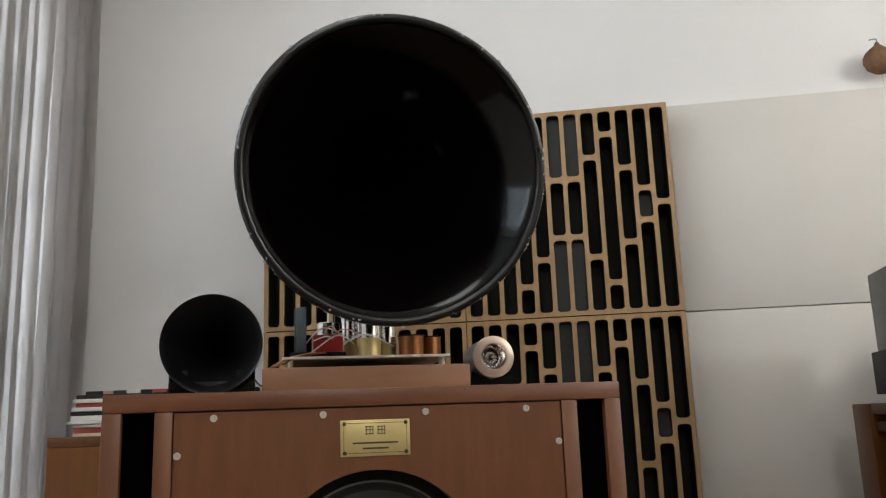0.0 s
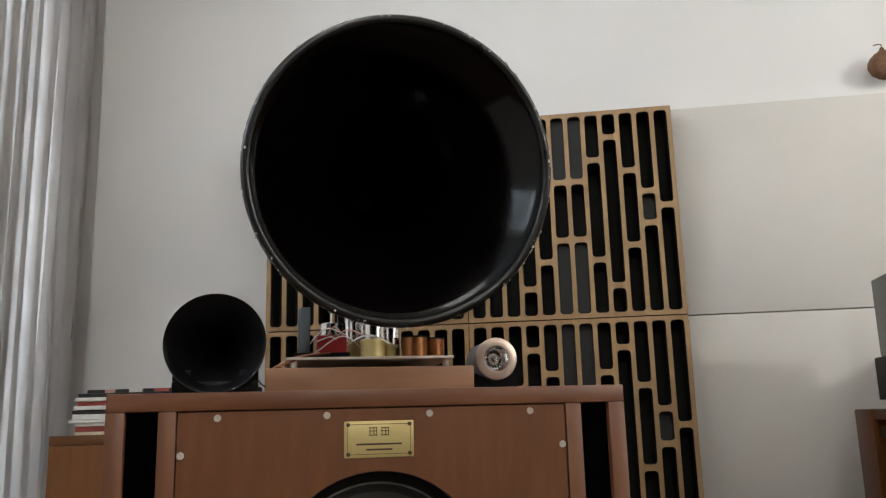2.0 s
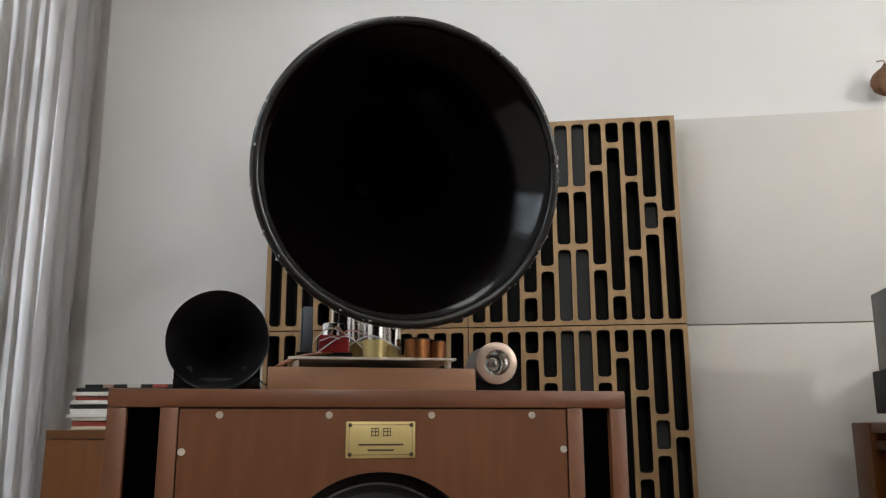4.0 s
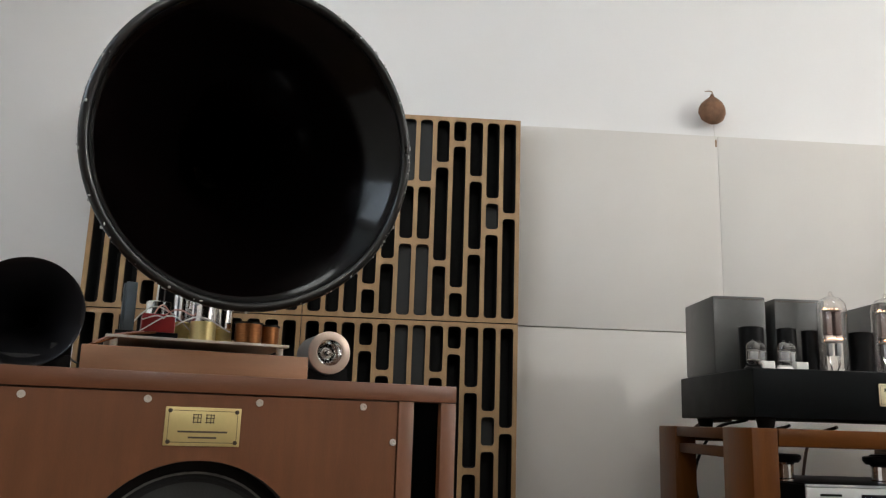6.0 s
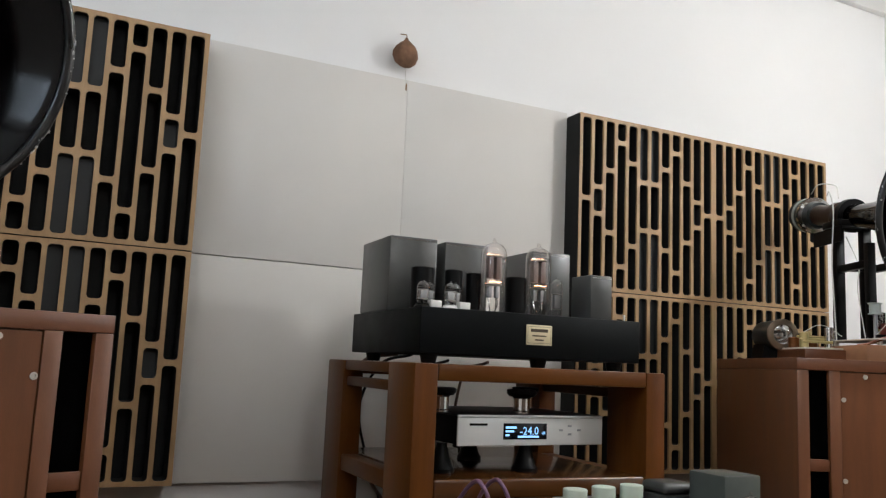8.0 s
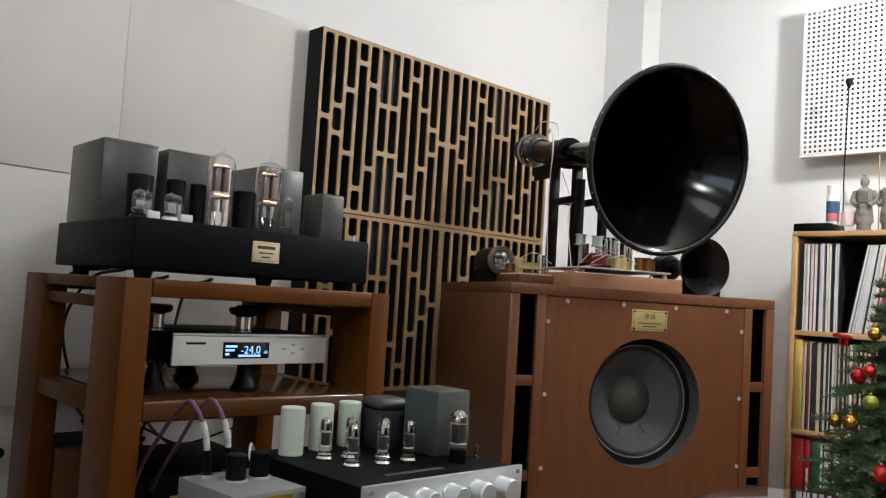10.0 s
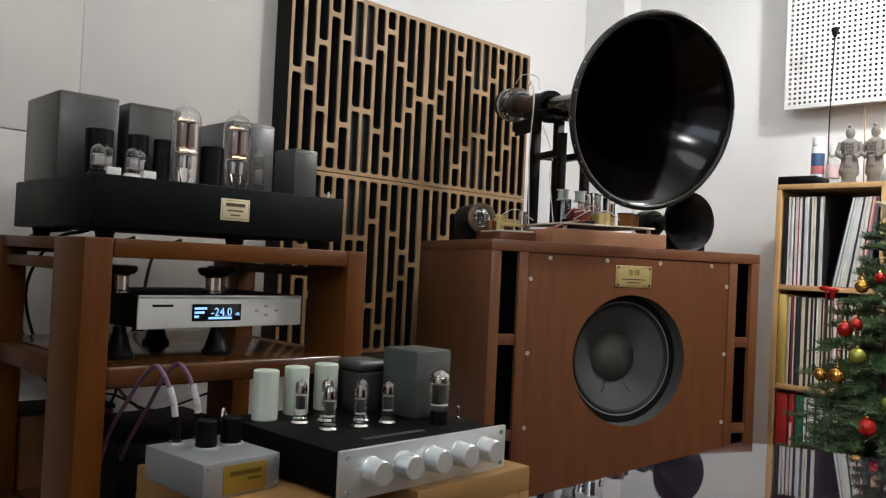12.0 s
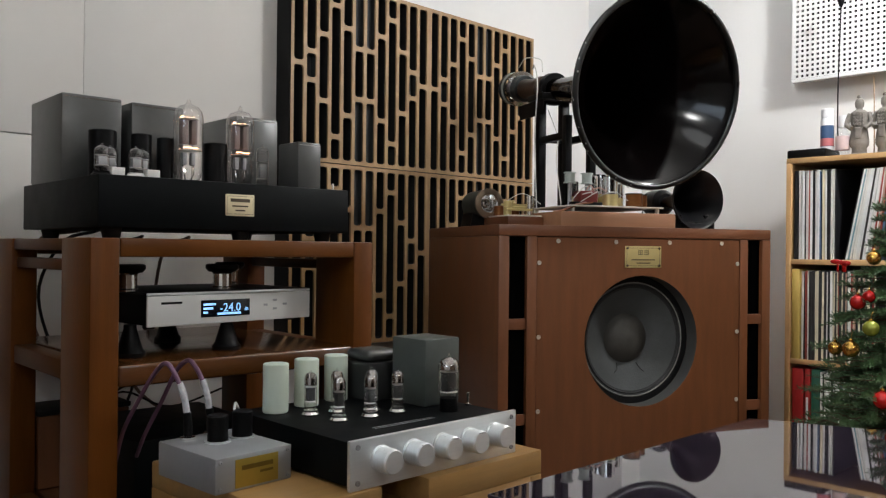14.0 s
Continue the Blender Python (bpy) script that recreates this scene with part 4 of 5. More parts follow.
def amplifier():
    th = thing("tube_amplifier", AMP, "black valve amplifier with grey transformer cans on the rack", "amplifier")
    part("chassis", box(0, 0.565, 0, 0.467, 0.020, 0.119, 0.003), M["chassis"], th, "black powder coated chassis")
    for x, y in ((0.045, 0.055), (0.32, 0.055), (0.53, 0.055), (0.045, 0.42), (0.53, 0.42)):
        part("foot", lathe([(0, 0), (0.016, 0), (0.020, 0.0195), (0, 0.0195)], 20, pose(x, y, 0), cap=False), M["rubber"], th)
    for x0, x1, y0, y1, h in ((0.004, 0.128, 0.225, 0.43, 0.182), (0.149, 0.268, 0.225, 0.43, 0.180), (0.420, 0.536, 0.265, 0.45, 0.187), (0.492, 0.556, 0.10, 0.19, 0.116)):
        c = part("transformer_can", box(x0, x1, y0, y1, 0.1192, 0.119 + h, 0.004), M["trafo"], th, "grey painted steel transformer can")
        part("lid_seam", box(x0 + 0.004, x1 - 0.004, y0 - 0.0006, y0 + 0.001, 0.119 + h - 0.0075, 0.119 + h - 0.0065), M["chrome"], c)
    for x, r, h in ((0.059, 0.027, 0.100), (0.138, 0.021, 0.100), (0.190, 0.0175, 0.097), (0.305, 0.026, 0.096)):
        part("capacitor", cylinder(r, 0.1192, 0.119 + h, 28, pose(x, 0.145, 0)), M["plastic"], th, "black capacitor can")
    for x in (0.030, 0.100):
        part("socket_block", box(x + 0.010, x + 0.036, 0.042, 0.066, 0.1192, 0.137, 0.002), M["porcelain"], th)
    part("toggle", lathe([(0, 0.1192), (0.005, 0.1192), (0.005, 0.122), (0.002, 0.1225), (0.003, 0.136), (0, 0.137)], 14, pose(0.556, 0.05, 0), cap=False), M["porcelain"], th)
    name_plate(th, 0.066, 0.045, 0.2885, 0.0725, [(0, 0.010, 0.044, 0.007), (0, -0.002, 0.036, 0.003), (0, -0.011, 0.022, 0.003)], bolts=False, metal="brass_pale")
    power_tube(AMP, 0.230, 0.12, 0.1192)
    power_tube(AMP, 0.352, 0.12, 0.1192)
    for x, y, soc in ((0.028, 0.062, "plastic"), (0.052, 0.085, "plastic"), (0.094, 0.062, "porcelain"), (0.117, 0.085, "porcelain")):
        small_tube(AMP, x, y, 0.1192, 0.0140, 0.050, soc, getter=False)
    small_tube(AMP, 0.455, 0.20, 0.1192, 0.0150, 0.098, "plastic", name="rectifier_tube", label="slim glass rectifier valve beside a transformer", getter=False)


def dac():
    m = RACK @ pose(0.122, 0.048, 0.593, 0, 0, 5.5)
    th = thing("digital_converter", m, "flat silver audio component with a lit blue display", "audio component")
    w = 0.386
    part("case", box(0.004, w - 0.004, 0.0062, 0.30, 0.042, 0.101, 0.002), M["chassis"], th)
    part("front_plate", box(0, w, 0, 0.006, 0.040, 0.098, 0.002), M["satin"], th, "satin silver front plate")
    part("top_trim", box(0, w, 0.0, 0.006, 0.0985, 0.104, 0.0015), M["alu"], th)
    part("top_plate", box(0.002, w - 0.002, 0.0065, 0.30, 0.1012, 0.105, 0.001), M["plastic"], th)
    d = part("display", box(0.113, 0.227, -0.0012, 0.0002, 0.053, 0.087, 0.0005), M["screen"], th, "black display window")
    face = pose(0.180, -0.0016, 0.070, 90)
    text_part("-24.0", 0.0245, face, M["digits"], d, "digits", "lit pale blue digits")
    text_part("dB", 0.009, pose(0.218, -0.0016, 0.066, 90), M["digits"], d, "digits")
    for x0, x1, z in ((0.118, 0.146, 0.076), (0.118, 0.140, 0.068), (0.118, 0.128, 0.060), (0.150, 0.205, 0.0565)):
        part("display_bar", box(x0, x1, -0.0018, -0.0012, z, z + 0.0045), M["digits"], d)
    part("badge", box(0.028, 0.072, -0.0008, 0.0002, 0.082, 0.0865), M["plastic"], th)
    for x, z in ((0.262, 0.070), (0.286, 0.079), (0.286, 0.061), (0.312, 0.070)):
        part("button_mark", box(x, x + 0.010, -0.0007, 0.0002, z, z + 0.0045), M["alu_dark"], th)
    for x, y in ((0.02, 0.03), (0.350, 0.03), (0.02, 0.27), (0.350, 0.27)):
        part("foot", cylinder(0.012, 0.0345, 0.0418, 16, pose(x, y, 0)), M["rubber"], th)
    for x, y in ((0.000, 0.065), (0.202, 0.045), (0.19, 0.26)):
        c = thing("isolation_cone", m @ pose(x, y, 0), "black turned isolation cone under the silver component", "isolation foot", "isolation cones")
        part("cone", lathe([(0, -0.0198), (0.029, -0.0198), (0.0295, -0.012), (0.024, -0.006), (0.012, 0.034), (0.012, 0.0415), (0, 0.0415)], 32, cap=False), M["plastic"], c)
    for x, y in ((-0.002, 0.075), (0.200, 0.06), (0.345, 0.25)):
        c = thing("isolation_puck", m @ pose(x, y, 0.1052), "chrome spool with a black disc between component and rack", "isolation foot", "chrome pucks")
        part("stem", lathe([(0, 0), (0.021, 0), (0.021, 0.004), (0.019, 0.006), (0.019, 0.032), (0.022, 0.036), (0, 0.036)], 32, cap=False), M["chrome"], c)
        part("disc", lathe([(0, 0.0362), (0.028, 0.0362), (0.034, 0.043), (0.034, 0.050), (0.030, 0.0525), (0, 0.0525)], 36, cap=False), M["plastic"], c)


PRE = pose(0.858, 1.121, 0.419, 0, 0, -0.5)


def preamp():
    th = thing("tube_preamplifier", PRE, "black valve preamplifier with five round knobs on a silver front", "preamplifier")
    part("body", box(0.008, 0.371, 0.0082, 0.345, 0.004, 0.072, 0.002), M["chassis"], th)
    part("front_plate", box(0, 0.379, 0, 0.008, 0.0, 0.077, 0.002), M["alu"], th, "brushed silver front plate")
    for x in (0.060, 0.126, 0.191, 0.255, 0.318):
        k = part("knob", lathe([(0.0, 0.0005), (0.0215, 0.0005), (0.0215, 0.003), (0.0200, 0.004), (0.0195, 0.030), (0.0175, 0.0325), (0, 0.0325)], 40, pose(x, 0, 0.042, 90), cap=False), M["alu"], th, "turned aluminium knob")
    first = None
    for x in (0.014, 0.365):
        for z in (0.012, 0.066):
            o = part("screw", screw_head(0.0042), M["alu_dark"], th) if first is None else new("screw", first.data)
            first = first or o
            o.parent, o.location = th, (x, -0.0002, z)
    part("transformer_can", box(0.283, 0.3735, 0.140, 0.235, 0.0722, 0.198, 0.004), M["trafo_green"], th, "tall grey-green transformer can")
    tr = part("small_transformer", box(0.238, 0.330, 0.250, 0.338, 0.0722, 0.146, 0.003), M["trafo_dark"], th, "dark laminated transformer")
    part("bell_cover", box(0.243, 0.320, 0.256, 0.332, 0.1462, 0.169, 0.011, segs=3), M["trafo"], tr, "grey metal bell cover")
    for x, y in ((0.053, 0.285), (0.131, 0.302), (0.208, 0.314)):
        part("capacitor_can", cylinder(0.0228, 0.0722, 0.160, 36, pose(x, y, 0), edge=0.0018), M["mint"], th, "pale green capacitor can")
    part("toggle", lathe([(0, 0.0722), (0.006, 0.0722), (0.006, 0.076), (0.002, 0.077), (0.0032, 0.096), (0, 0.098)], 14, pose(0.362, 0.105, 0), cap=False), M["chrome"], th)
    for k in range(2):
        part("printed_line", box(0.10, 0.235, 0.062 + 0.008 * k, 0.0635 + 0.008 * k, 0.0719, 0.0724), M["alu_dark"], th)
    for x, y in ((0.084, 0.222), (0.092, 0.150), (0.134, 0.212), (0.154, 0.142), (0.190, 0.182), (0.217, 0.142)):
        small_tube(PRE, x, y, 0.0722, 0.0112, 0.066)
    th = thing("output_tube", PRE @ pose(0.297, 0.092, 0.0722), "larger glass valve with a silvery top in a black base", "vacuum tube")
    part("base", lathe([(0, 0), (0.017, 0), (0.0175, 0.003), (0.016, 0.024), (0, 0.024)], 24, cap=False), M["plastic"], th)
    tube_glass(0.0200, 0.024, 0.098, None, th)
    part("anode", box(-0.0115, 0.0115, -0.008, 0.008, 0.036, 0.070, 0.001), M["anode_dark"], th)
    for z in (0.034, 0.0715):
        part("mica", cylinder(0.0165, z, z + 0.0012, 20), M["porcelain"], th)
    part("getter_cap", lathe([(0.0196, 0.0755), (0.0190, 0.082), (0.0165, 0.090), (0.0100, 0.0955), (0.0, 0.0975)], 24, cap=False), M["getter"], th)


def supply_box():
    m = pose(0.704, 1.243, 0.419, 0, 0, 3.0)
    th = thing("transformer_box", m, "small silver metal box with a gold label and connectors on top", "audio component")
    part("case", box(0, 0.138, 0, 0.165, 0.0, 0.054, 0.002), M["alu_dark"], th)
    lab = part("label", box(0.034, 0.112, -0.0012, 0.0002, 0.004, 0.047, 0.0005), M["gold"], th, "worn gold label")
    part("engraved_bar", box(0.045, 0.102, -0.0016, -0.0011, 0.030, 0.037), M["brass_dark"], lab)
    part("engraved_bar", box(0.078, 0.102, -0.0016, -0.0011, 0.021, 0.025), M["brass_dark"], lab)
    for x in (0.008, 0.130):
        for z in (0.007, 0.047):
            o = part("screw", screw_head(0.003), M["alu_dark"], th)
            o.location = (x, -0.0002, z)
    for x, y in ((0.064, 0.095), (0.112, 0.098)):
        c = part("plug_housing", cylinder(0.0165, 0.0545, 0.098, 28, pose(x, y, 0)), M["plastic"], th, "black cylindrical plug")
        part("flange", lathe([(0, 0.0542), (0.021, 0.0542), (0.021, 0.0565), (0.017, 0.057)], 28, pose(x, y, 0), cap=False), M["alu"], c)
    for x, y in ((0.040, 0.145), (0.086, 0.15)):
        part("socket", lathe([(0, 0.0542), (0.012, 0.0542), (0.012, 0.058), (0.006, 0.059)], 20, pose(x, y, 0), cap=False), M["chrome"], th)


def cables():
    o = Vector((0.704, 1.243, 0.419))
    for k, (sx, sy) in enumerate(((0.033, 0.147), (0.078, 0.156))):
        p = o + Vector((sx, sy, 0.060))
        th = thing("signal_cable", pose(0, 0, 0), "purple audio cable with a white sleeve and black plug", "cable", "purple signal cables")
        part("plug", hose([p + Vector((0, 0, 0.0)), p + Vector((0.0, 0.0, 0.018)), p + Vector((-0.002, 0.001, 0.038))], 0.0068, 12), M["plastic"], th)
        part("sleeve", hose([p + Vector((-0.002, 0.001, 0.036)), p + Vector((-0.005, 0.003, 0.06)), p + Vector((-0.012, 0.006, 0.085))], 0.0055, 12), M["heatshrink"], th, "white printed sleeve")
        part("jacket", hose([p + Vector((-0.012, 0.006, 0.083)), p + Vector((-0.018, 0.016, 0.104)), p + Vector((-0.018, 0.046, 0.114)), p + Vector((-0.012, 0.100, 0.088)), p + Vector((-0.008, 0.160, 0.040 - 0.012 * k)), p + Vector((-0.004, 0.235, -0.030 - 0.015 * k)), p + Vector((0.01, 0.30, -0.100))], 0.0038, 10), M["purple"], th)
    runs = [
        ([(0.80, 2.02, 0.82), (0.77, 2.17, 0.80), (0.76, 2.26, 0.70), (0.82, 2.28, 0.52), (0.90, 2.26, 0.40), (0.98, 2.2, 0.31)], 0.0048),
        ([(0.84, 2.02, 0.82), (0.82, 2.18, 0.79), (0.80, 2.27, 0.66), (0.87, 2.29, 0.48), (1.0, 2.26, 0.36), (1.1, 2.2, 0.31)], 0.0040),
        ([(0.96, 2.05, 0.81), (0.97, 2.20, 0.78), (1.00, 2.27, 0.66), (1.06, 2.29, 0.50), (1.02, 2.28, 0.36), (0.9, 2.22, 0.28)], 0.0038),
        ([(1.08, 2.05, 0.81), (1.09, 2.21, 0.77), (1.09, 2.28, 0.60), (1.04, 2.29, 0.44), (1.14, 2.26, 0.33), (1.25, 2.2, 0.28)], 0.0042),
        ([(0.90, 1.97, 0.66), (0.92, 2.10, 0.60), (0.90, 2.25, 0.50), (1.00, 2.28, 0.42), (0.92, 2.24, 0.30)], 0.0040),
        ([(1.02, 1.97, 0.66), (1.04, 2.12, 0.58), (1.10, 2.26, 0.47), (0.98, 2.29, 0.38), (1.06, 2.24, 0.28)], 0.0034),
        ([(0.87, 2.12, 0.50), (0.95, 2.22, 0.44), (1.05, 2.26, 0.45), (1.18, 2.22, 0.50), (1.30, 2.2, 0.42)], 0.0030),
        ([(0.80, 2.10, 0.46), (0.88, 2.2, 0.38), (1.00, 2.24, 0.41), (1.12, 2.22, 0.36), (1.28, 2.2, 0.40)], 0.0030),
    ]
    for k, (line, r) in enumerate(runs):
        th = thing("power_cable", pose(0, 0, 0), "dark cable hanging loosely behind the rack", "cable", "cables behind the rack")
        part("jacket", hose(line, r, 8), M["rubber" if k % 3 else "cable_brown"], th)
    for k in range(3):
        x = 0.905 + 0.05 * k
        th = thing("interconnect_cable", pose(0, 0, 0), "thin pale interconnect cable behind the preamplifier", "cable", "pale interconnects")
        part("jacket", hose([(x, 1.468, 0.445), (x - 0.012, 1.505, 0.463), (x + 0.005, 1.535, 0.49 - 0.02 * k), (x + 0.03, 1.555, 0.44), (x + 0.02, 1.56, 0.36)], 0.0028, 8), M["white_wire" if k != 1 else "rubber"], th)


def supports():
    for x0, x1, y0, y1 in ((0.728, 0.918, 1.115, 1.50), (1.000, 1.288, 1.098, 1.48)):
        cx, cy = (x0 + x1) / 2, (y0 + y1) / 2
        th = thing("wooden_stand", pose(cx, cy, 0), "pale bamboo wood block stand carrying the preamplifier", "stand", "wooden stands")
        w, d = (x1 - x0) / 2, (y1 - y0) / 2
        part("top", box(-w, w, -d, d, 0.375, 0.4188, 0.003), M["bamboo"], th)
        for s in (-1, 1):
            a, b = sorted((s * w, s * (w - 0.03)))
            part("side", box(a, b, -d, d, 0.0, 0.3748, 0.002), M["bamboo"], th)
        part("front", box(-w + 0.0302, w - 0.0302, -d + 0.001, -d + 0.02, 0.0, 0.3748, 0.001), M["bamboo"], th)
    th = thing("power_supply", RACK @ pose(0.13, 0.12, 0.2502), "black power supply box on the lower rack shelf", "power supply")
    part("case", box(0, 0.29, 0, 0.32, 0.008, 0.155, 0.003), M["chassis"], th)
    for k in range(5):
        part("knob", cylinder(0.006, -0.001, 0.010, 14, pose(0.285 - 0.022 * k, -0.0002, 0.10 - 0.03 * (k % 2), 90)), M["chrome"], th)
    # box added to darken the lower left of the rack
    cr = thing("storage_box", RACK @ pose(0.056, 0.40, 0.2502), "dark brown box added to darken the back of the rack shelf", "box")
    part("case", box(0, 0.20, 0.06, 0.18, 0.0, 0.16, 0.004), M["walnut"], cr)
    part("lid", box(-0.003, 0.203, 0.057, 0.183, 0.1602, 0.172, 0.003), M["black_side"], cr)
    for x in (0.03, 0.26):
        for y in (0.03, 0.29):
            part("foot", cylinder(0.012, 0.0, 0.0078, 12, pose(x, y, 0)), M["rubber"], th)


def turntable():
    th = thing("turntable", pose(0.95, 0.47, 0.0), "turntable under a glossy smoked acrylic dust cover", "turntable")
    base = [(-0.262, 0.206), (0.263, 0.198), (0.36, -0.06), (-0.262, -0.06)]

    def slab(pts, z0, z1, bevel):
        b = bmesh.new()
        lo = [b.verts.new((x, y, z0)) for x, y in pts]
        hi = [b.verts.new((x, y, z1)) for x, y in pts]
        b.faces.new(lo[::-1])
        b.faces.new(hi)
        for i in range(4):
            b.faces.new((lo[i], lo[(i + 1) % 4], hi[(i + 1) % 4], hi[i]))
        bmesh.ops.bevel(b, geom=b.edges[:], offset=bevel, segments=3, affect="EDGES", profile=0.5)
        return b

    part("plinth", slab(base, 0.39, 0.455, 0.006), M["plastic"], th, "black plinth")
    part("platter", lathe([(0, 0.456), (0.125, 0.456), (0.127, 0.460), (0.127, 0.474), (0, 0.474)], 64, pose(-0.05, 0.07, 0), cap=False), M["alu_dark"], th)
    part("record", lathe([(0, 0.4745), (0.12, 0.4745), (0.12, 0.4765), (0, 0.4765)], 64, pose(-0.05, 0.07, 0), cap=False), M["rubber"], th)
    arm = part("tonearm", hose([(0.21, 0.13, 0.50), (0.18, 0.05, 0.502), (0.10, -0.02, 0.490)], 0.004, 8), M["chrome"], th)
    part("pivot", cylinder(0.02, 0.456, 0.505, 24, pose(0.21, 0.135, 0)), M["chrome"], arm)
    big = [(-0.272, 0.214), (0.273, 0.205), (0.372, -0.066), (-0.272, -0.066)]
    lid = part("dust_cover", slab(big, 0.546, 0.55, 0.0018), M["lid"], th, "smoked see-through acrylic lid", smooth=False)
    walls = bmesh.new()
    for (ax, ay), (bx, by) in zip(big, big[1:] + big[:1]):
        d = Vector((bx - ax, by - ay, 0)).normalized()
        n = Vector((-d.y, d.x, 0)) * -0.0015
        c = [Vector((ax, ay, 0)) + n * 1.2, Vector((bx, by, 0)) + n * 1.2, Vector((bx, by, 0)) + n * 3, Vector((ax, ay, 0)) + n * 3]
        lo = [walls.verts.new((p.x, p.y, 0.457)) for p in c]
        hi = [walls.verts.new((p.x, p.y, 0.5455)) for p in c]
        walls.faces.new(lo)
        walls.faces.new(hi)
        for i in range(4):
            walls.faces.new((lo[i], lo[(i + 1) % 4], hi[(i + 1) % 4], hi[i]))
    part("cover_wall", walls, M["smoke"], lid, smooth=False)
    st = thing("turntable_stand", pose(0.95, 0.47, 0.0), "plain black stand under the turntable", "stand")
    part("top", box(-0.29, 0.40, -0.08, 0.23, 0.355, 0.3898, 0.003), M["chassis"], st)
    for x in (-0.27, 0.33):
        for y in (-0.07, 0.17):
            part("leg", box(x, x + 0.04, y, y + 0.04, 0.0, 0.3548, 0.003), M["chassis"], st)


# ---- record shelf, tree and the things on the shelf ----
SX, SY, SH = 3.029, 1.377, 1.124
RECORD_MESH = {}


def record(x, y, z, thick, tone, lean=0.0, tall=0.314):
    key = (round(thick, 4), tone, tall)
    if key not in RECORD_MESH:
        b = box(0, 0.312, -thick / 2, thick / 2, 0, tall, 0.0006, segs=1)
        o = mesh_object("record_sleeve", b, PAPERS[tone], smooth=False)
        RECORD_MESH[key] = o.data
    else:
        o = new("record_sleeve", RECORD_MESH[key])
    o.matrix_basis = pose(x, y, z, lean, 0, 0)
    words = ("white", "pale grey", "black", "cream", "dark blue", "dull red", "bright white", "grey-green", "pinkish brown", "black")[tone]
    return tagged(o, words + " record sleeve standing in the shelf", "record", "records in the shelf")


def record_shelf():
    th = thing("record_shelf", pose(SX, SY, 0), "pale beech shelf unit packed with records", "shelf")
    pitch, t, dp = 0.347, 0.018, 0.33
    n = 3
    width = n * pitch + t
    part("top_board", box(0, dp, -width, 0, SH - t, SH, 0.001), M["beech"], th)
    for z in (0.765, 0.412, 0.06):
        for k in range(n):
            part("shelf_board", box(0.002, dp, -t - k * pitch - (pitch - t) + 0.0002, -t - k * pitch - 0.0002, z - t, z, 0.001), M["beech"], th)
    for k in range(n + 1):
        part("upright", box(0, dp, -t - k * pitch, -k * pitch, 0.0, SH - t - 0.0003, 0.001), M["beech"], th)
    part("back", box(dp + 0.0005, dp + 0.006, -width, 0, 0.02, SH), M["shelf_back"], th, "dark back board")
    rnd = random.Random(11)

    def fill(col, z, stop, tones, start=0.004):
        y = SY - t - col * pitch - start
        end = SY - t - col * pitch - stop
        while y > end:
            w = rnd.choice((0.0032, 0.0032, 0.0042, 0.0042, 0.0060, 0.0085))
            record(SX + 0.008 + rnd.uniform(0, 0.010), y - w / 2, z + 0.0003, w, rnd.choice(tones), rnd.uniform(-0.3, 0.3), rnd.choice((0.314, 0.314, 0.311, 0.308)))
            y -= w + rnd.uniform(0.0002, 0.0012)
        return y

    mixed = (0, 6, 2, 3, 6, 0, 6, 4, 9, 0, 1, 5, 9, 2)
    y = fill(0, 0.765, 0.142, mixed)
    # added black sleeve: the dark of the gap is put into its colour
    record(SX + 0.012, y - 0.0022, 0.7653, 0.0042, 9)
    # the leaning half of the upper compartment
    y = SY - t - 0.176
    lean, first = 11.0, True
    while y > SY - pitch + 0.036:
        w = rnd.choice((0.0032, 0.0042, 0.0042, 0.0060))
        record(SX + 0.008 + rnd.uniform(0, 0.010), y - w / 2, 0.767, w, 9 if first else rnd.choice((0, 6, 7, 5, 8, 4, 6, 0, 1, 2)), lean, 0.311)
        first = False
        y -= w + rnd.uniform(0.0010, 0.0030)
        lean = max(1.5, lean - 0.30)
    fill(0, 0.412, 0.325, (1, 2, 3, 9, 0, 9, 8, 2, 3, 5, 6), 0.034)
    o = mesh_object("box_set", box(0, 0.31, -0.013, 0.013, 0, 0.318, 0.001), M["yellow_box"])
    o.matrix_basis = pose(SX + 0.004, SY - t - 0.017, 0.4123)
    tagged(o, "thick yellow cardboard record box set in the shelf", "box set")
    for k, (w, mat, words) in enumerate(((0.040, "cardboard", "tall glossy red binder standing in the shelf"), (0.018, "cardboard", "thin red binder standing in the shelf"), (0.030, "green_binder", "dark green binder standing in the shelf"))):
        yy = SY - t - 0.026 - (0, 0.034, 0.062)[k]
        b = thing("binder", pose(SX + 0.006, yy, 0.0603), words, "binder", "binders in the shelf")
        part("cover", box(0, 0.28, -w / 2, w / 2, 0, 0.320, 0.003), M[mat], b)
        if k == 1:
            part("spine_bar", box(-0.0006, 0.001, -0.004, 0.004, 0.12, 0.22), M["can_white"], b)
    fill(0, 0.06, 0.325, mixed, 0.090)
    for z in (0.765, 0.412):
        fill(1, z, 0.12, mixed)


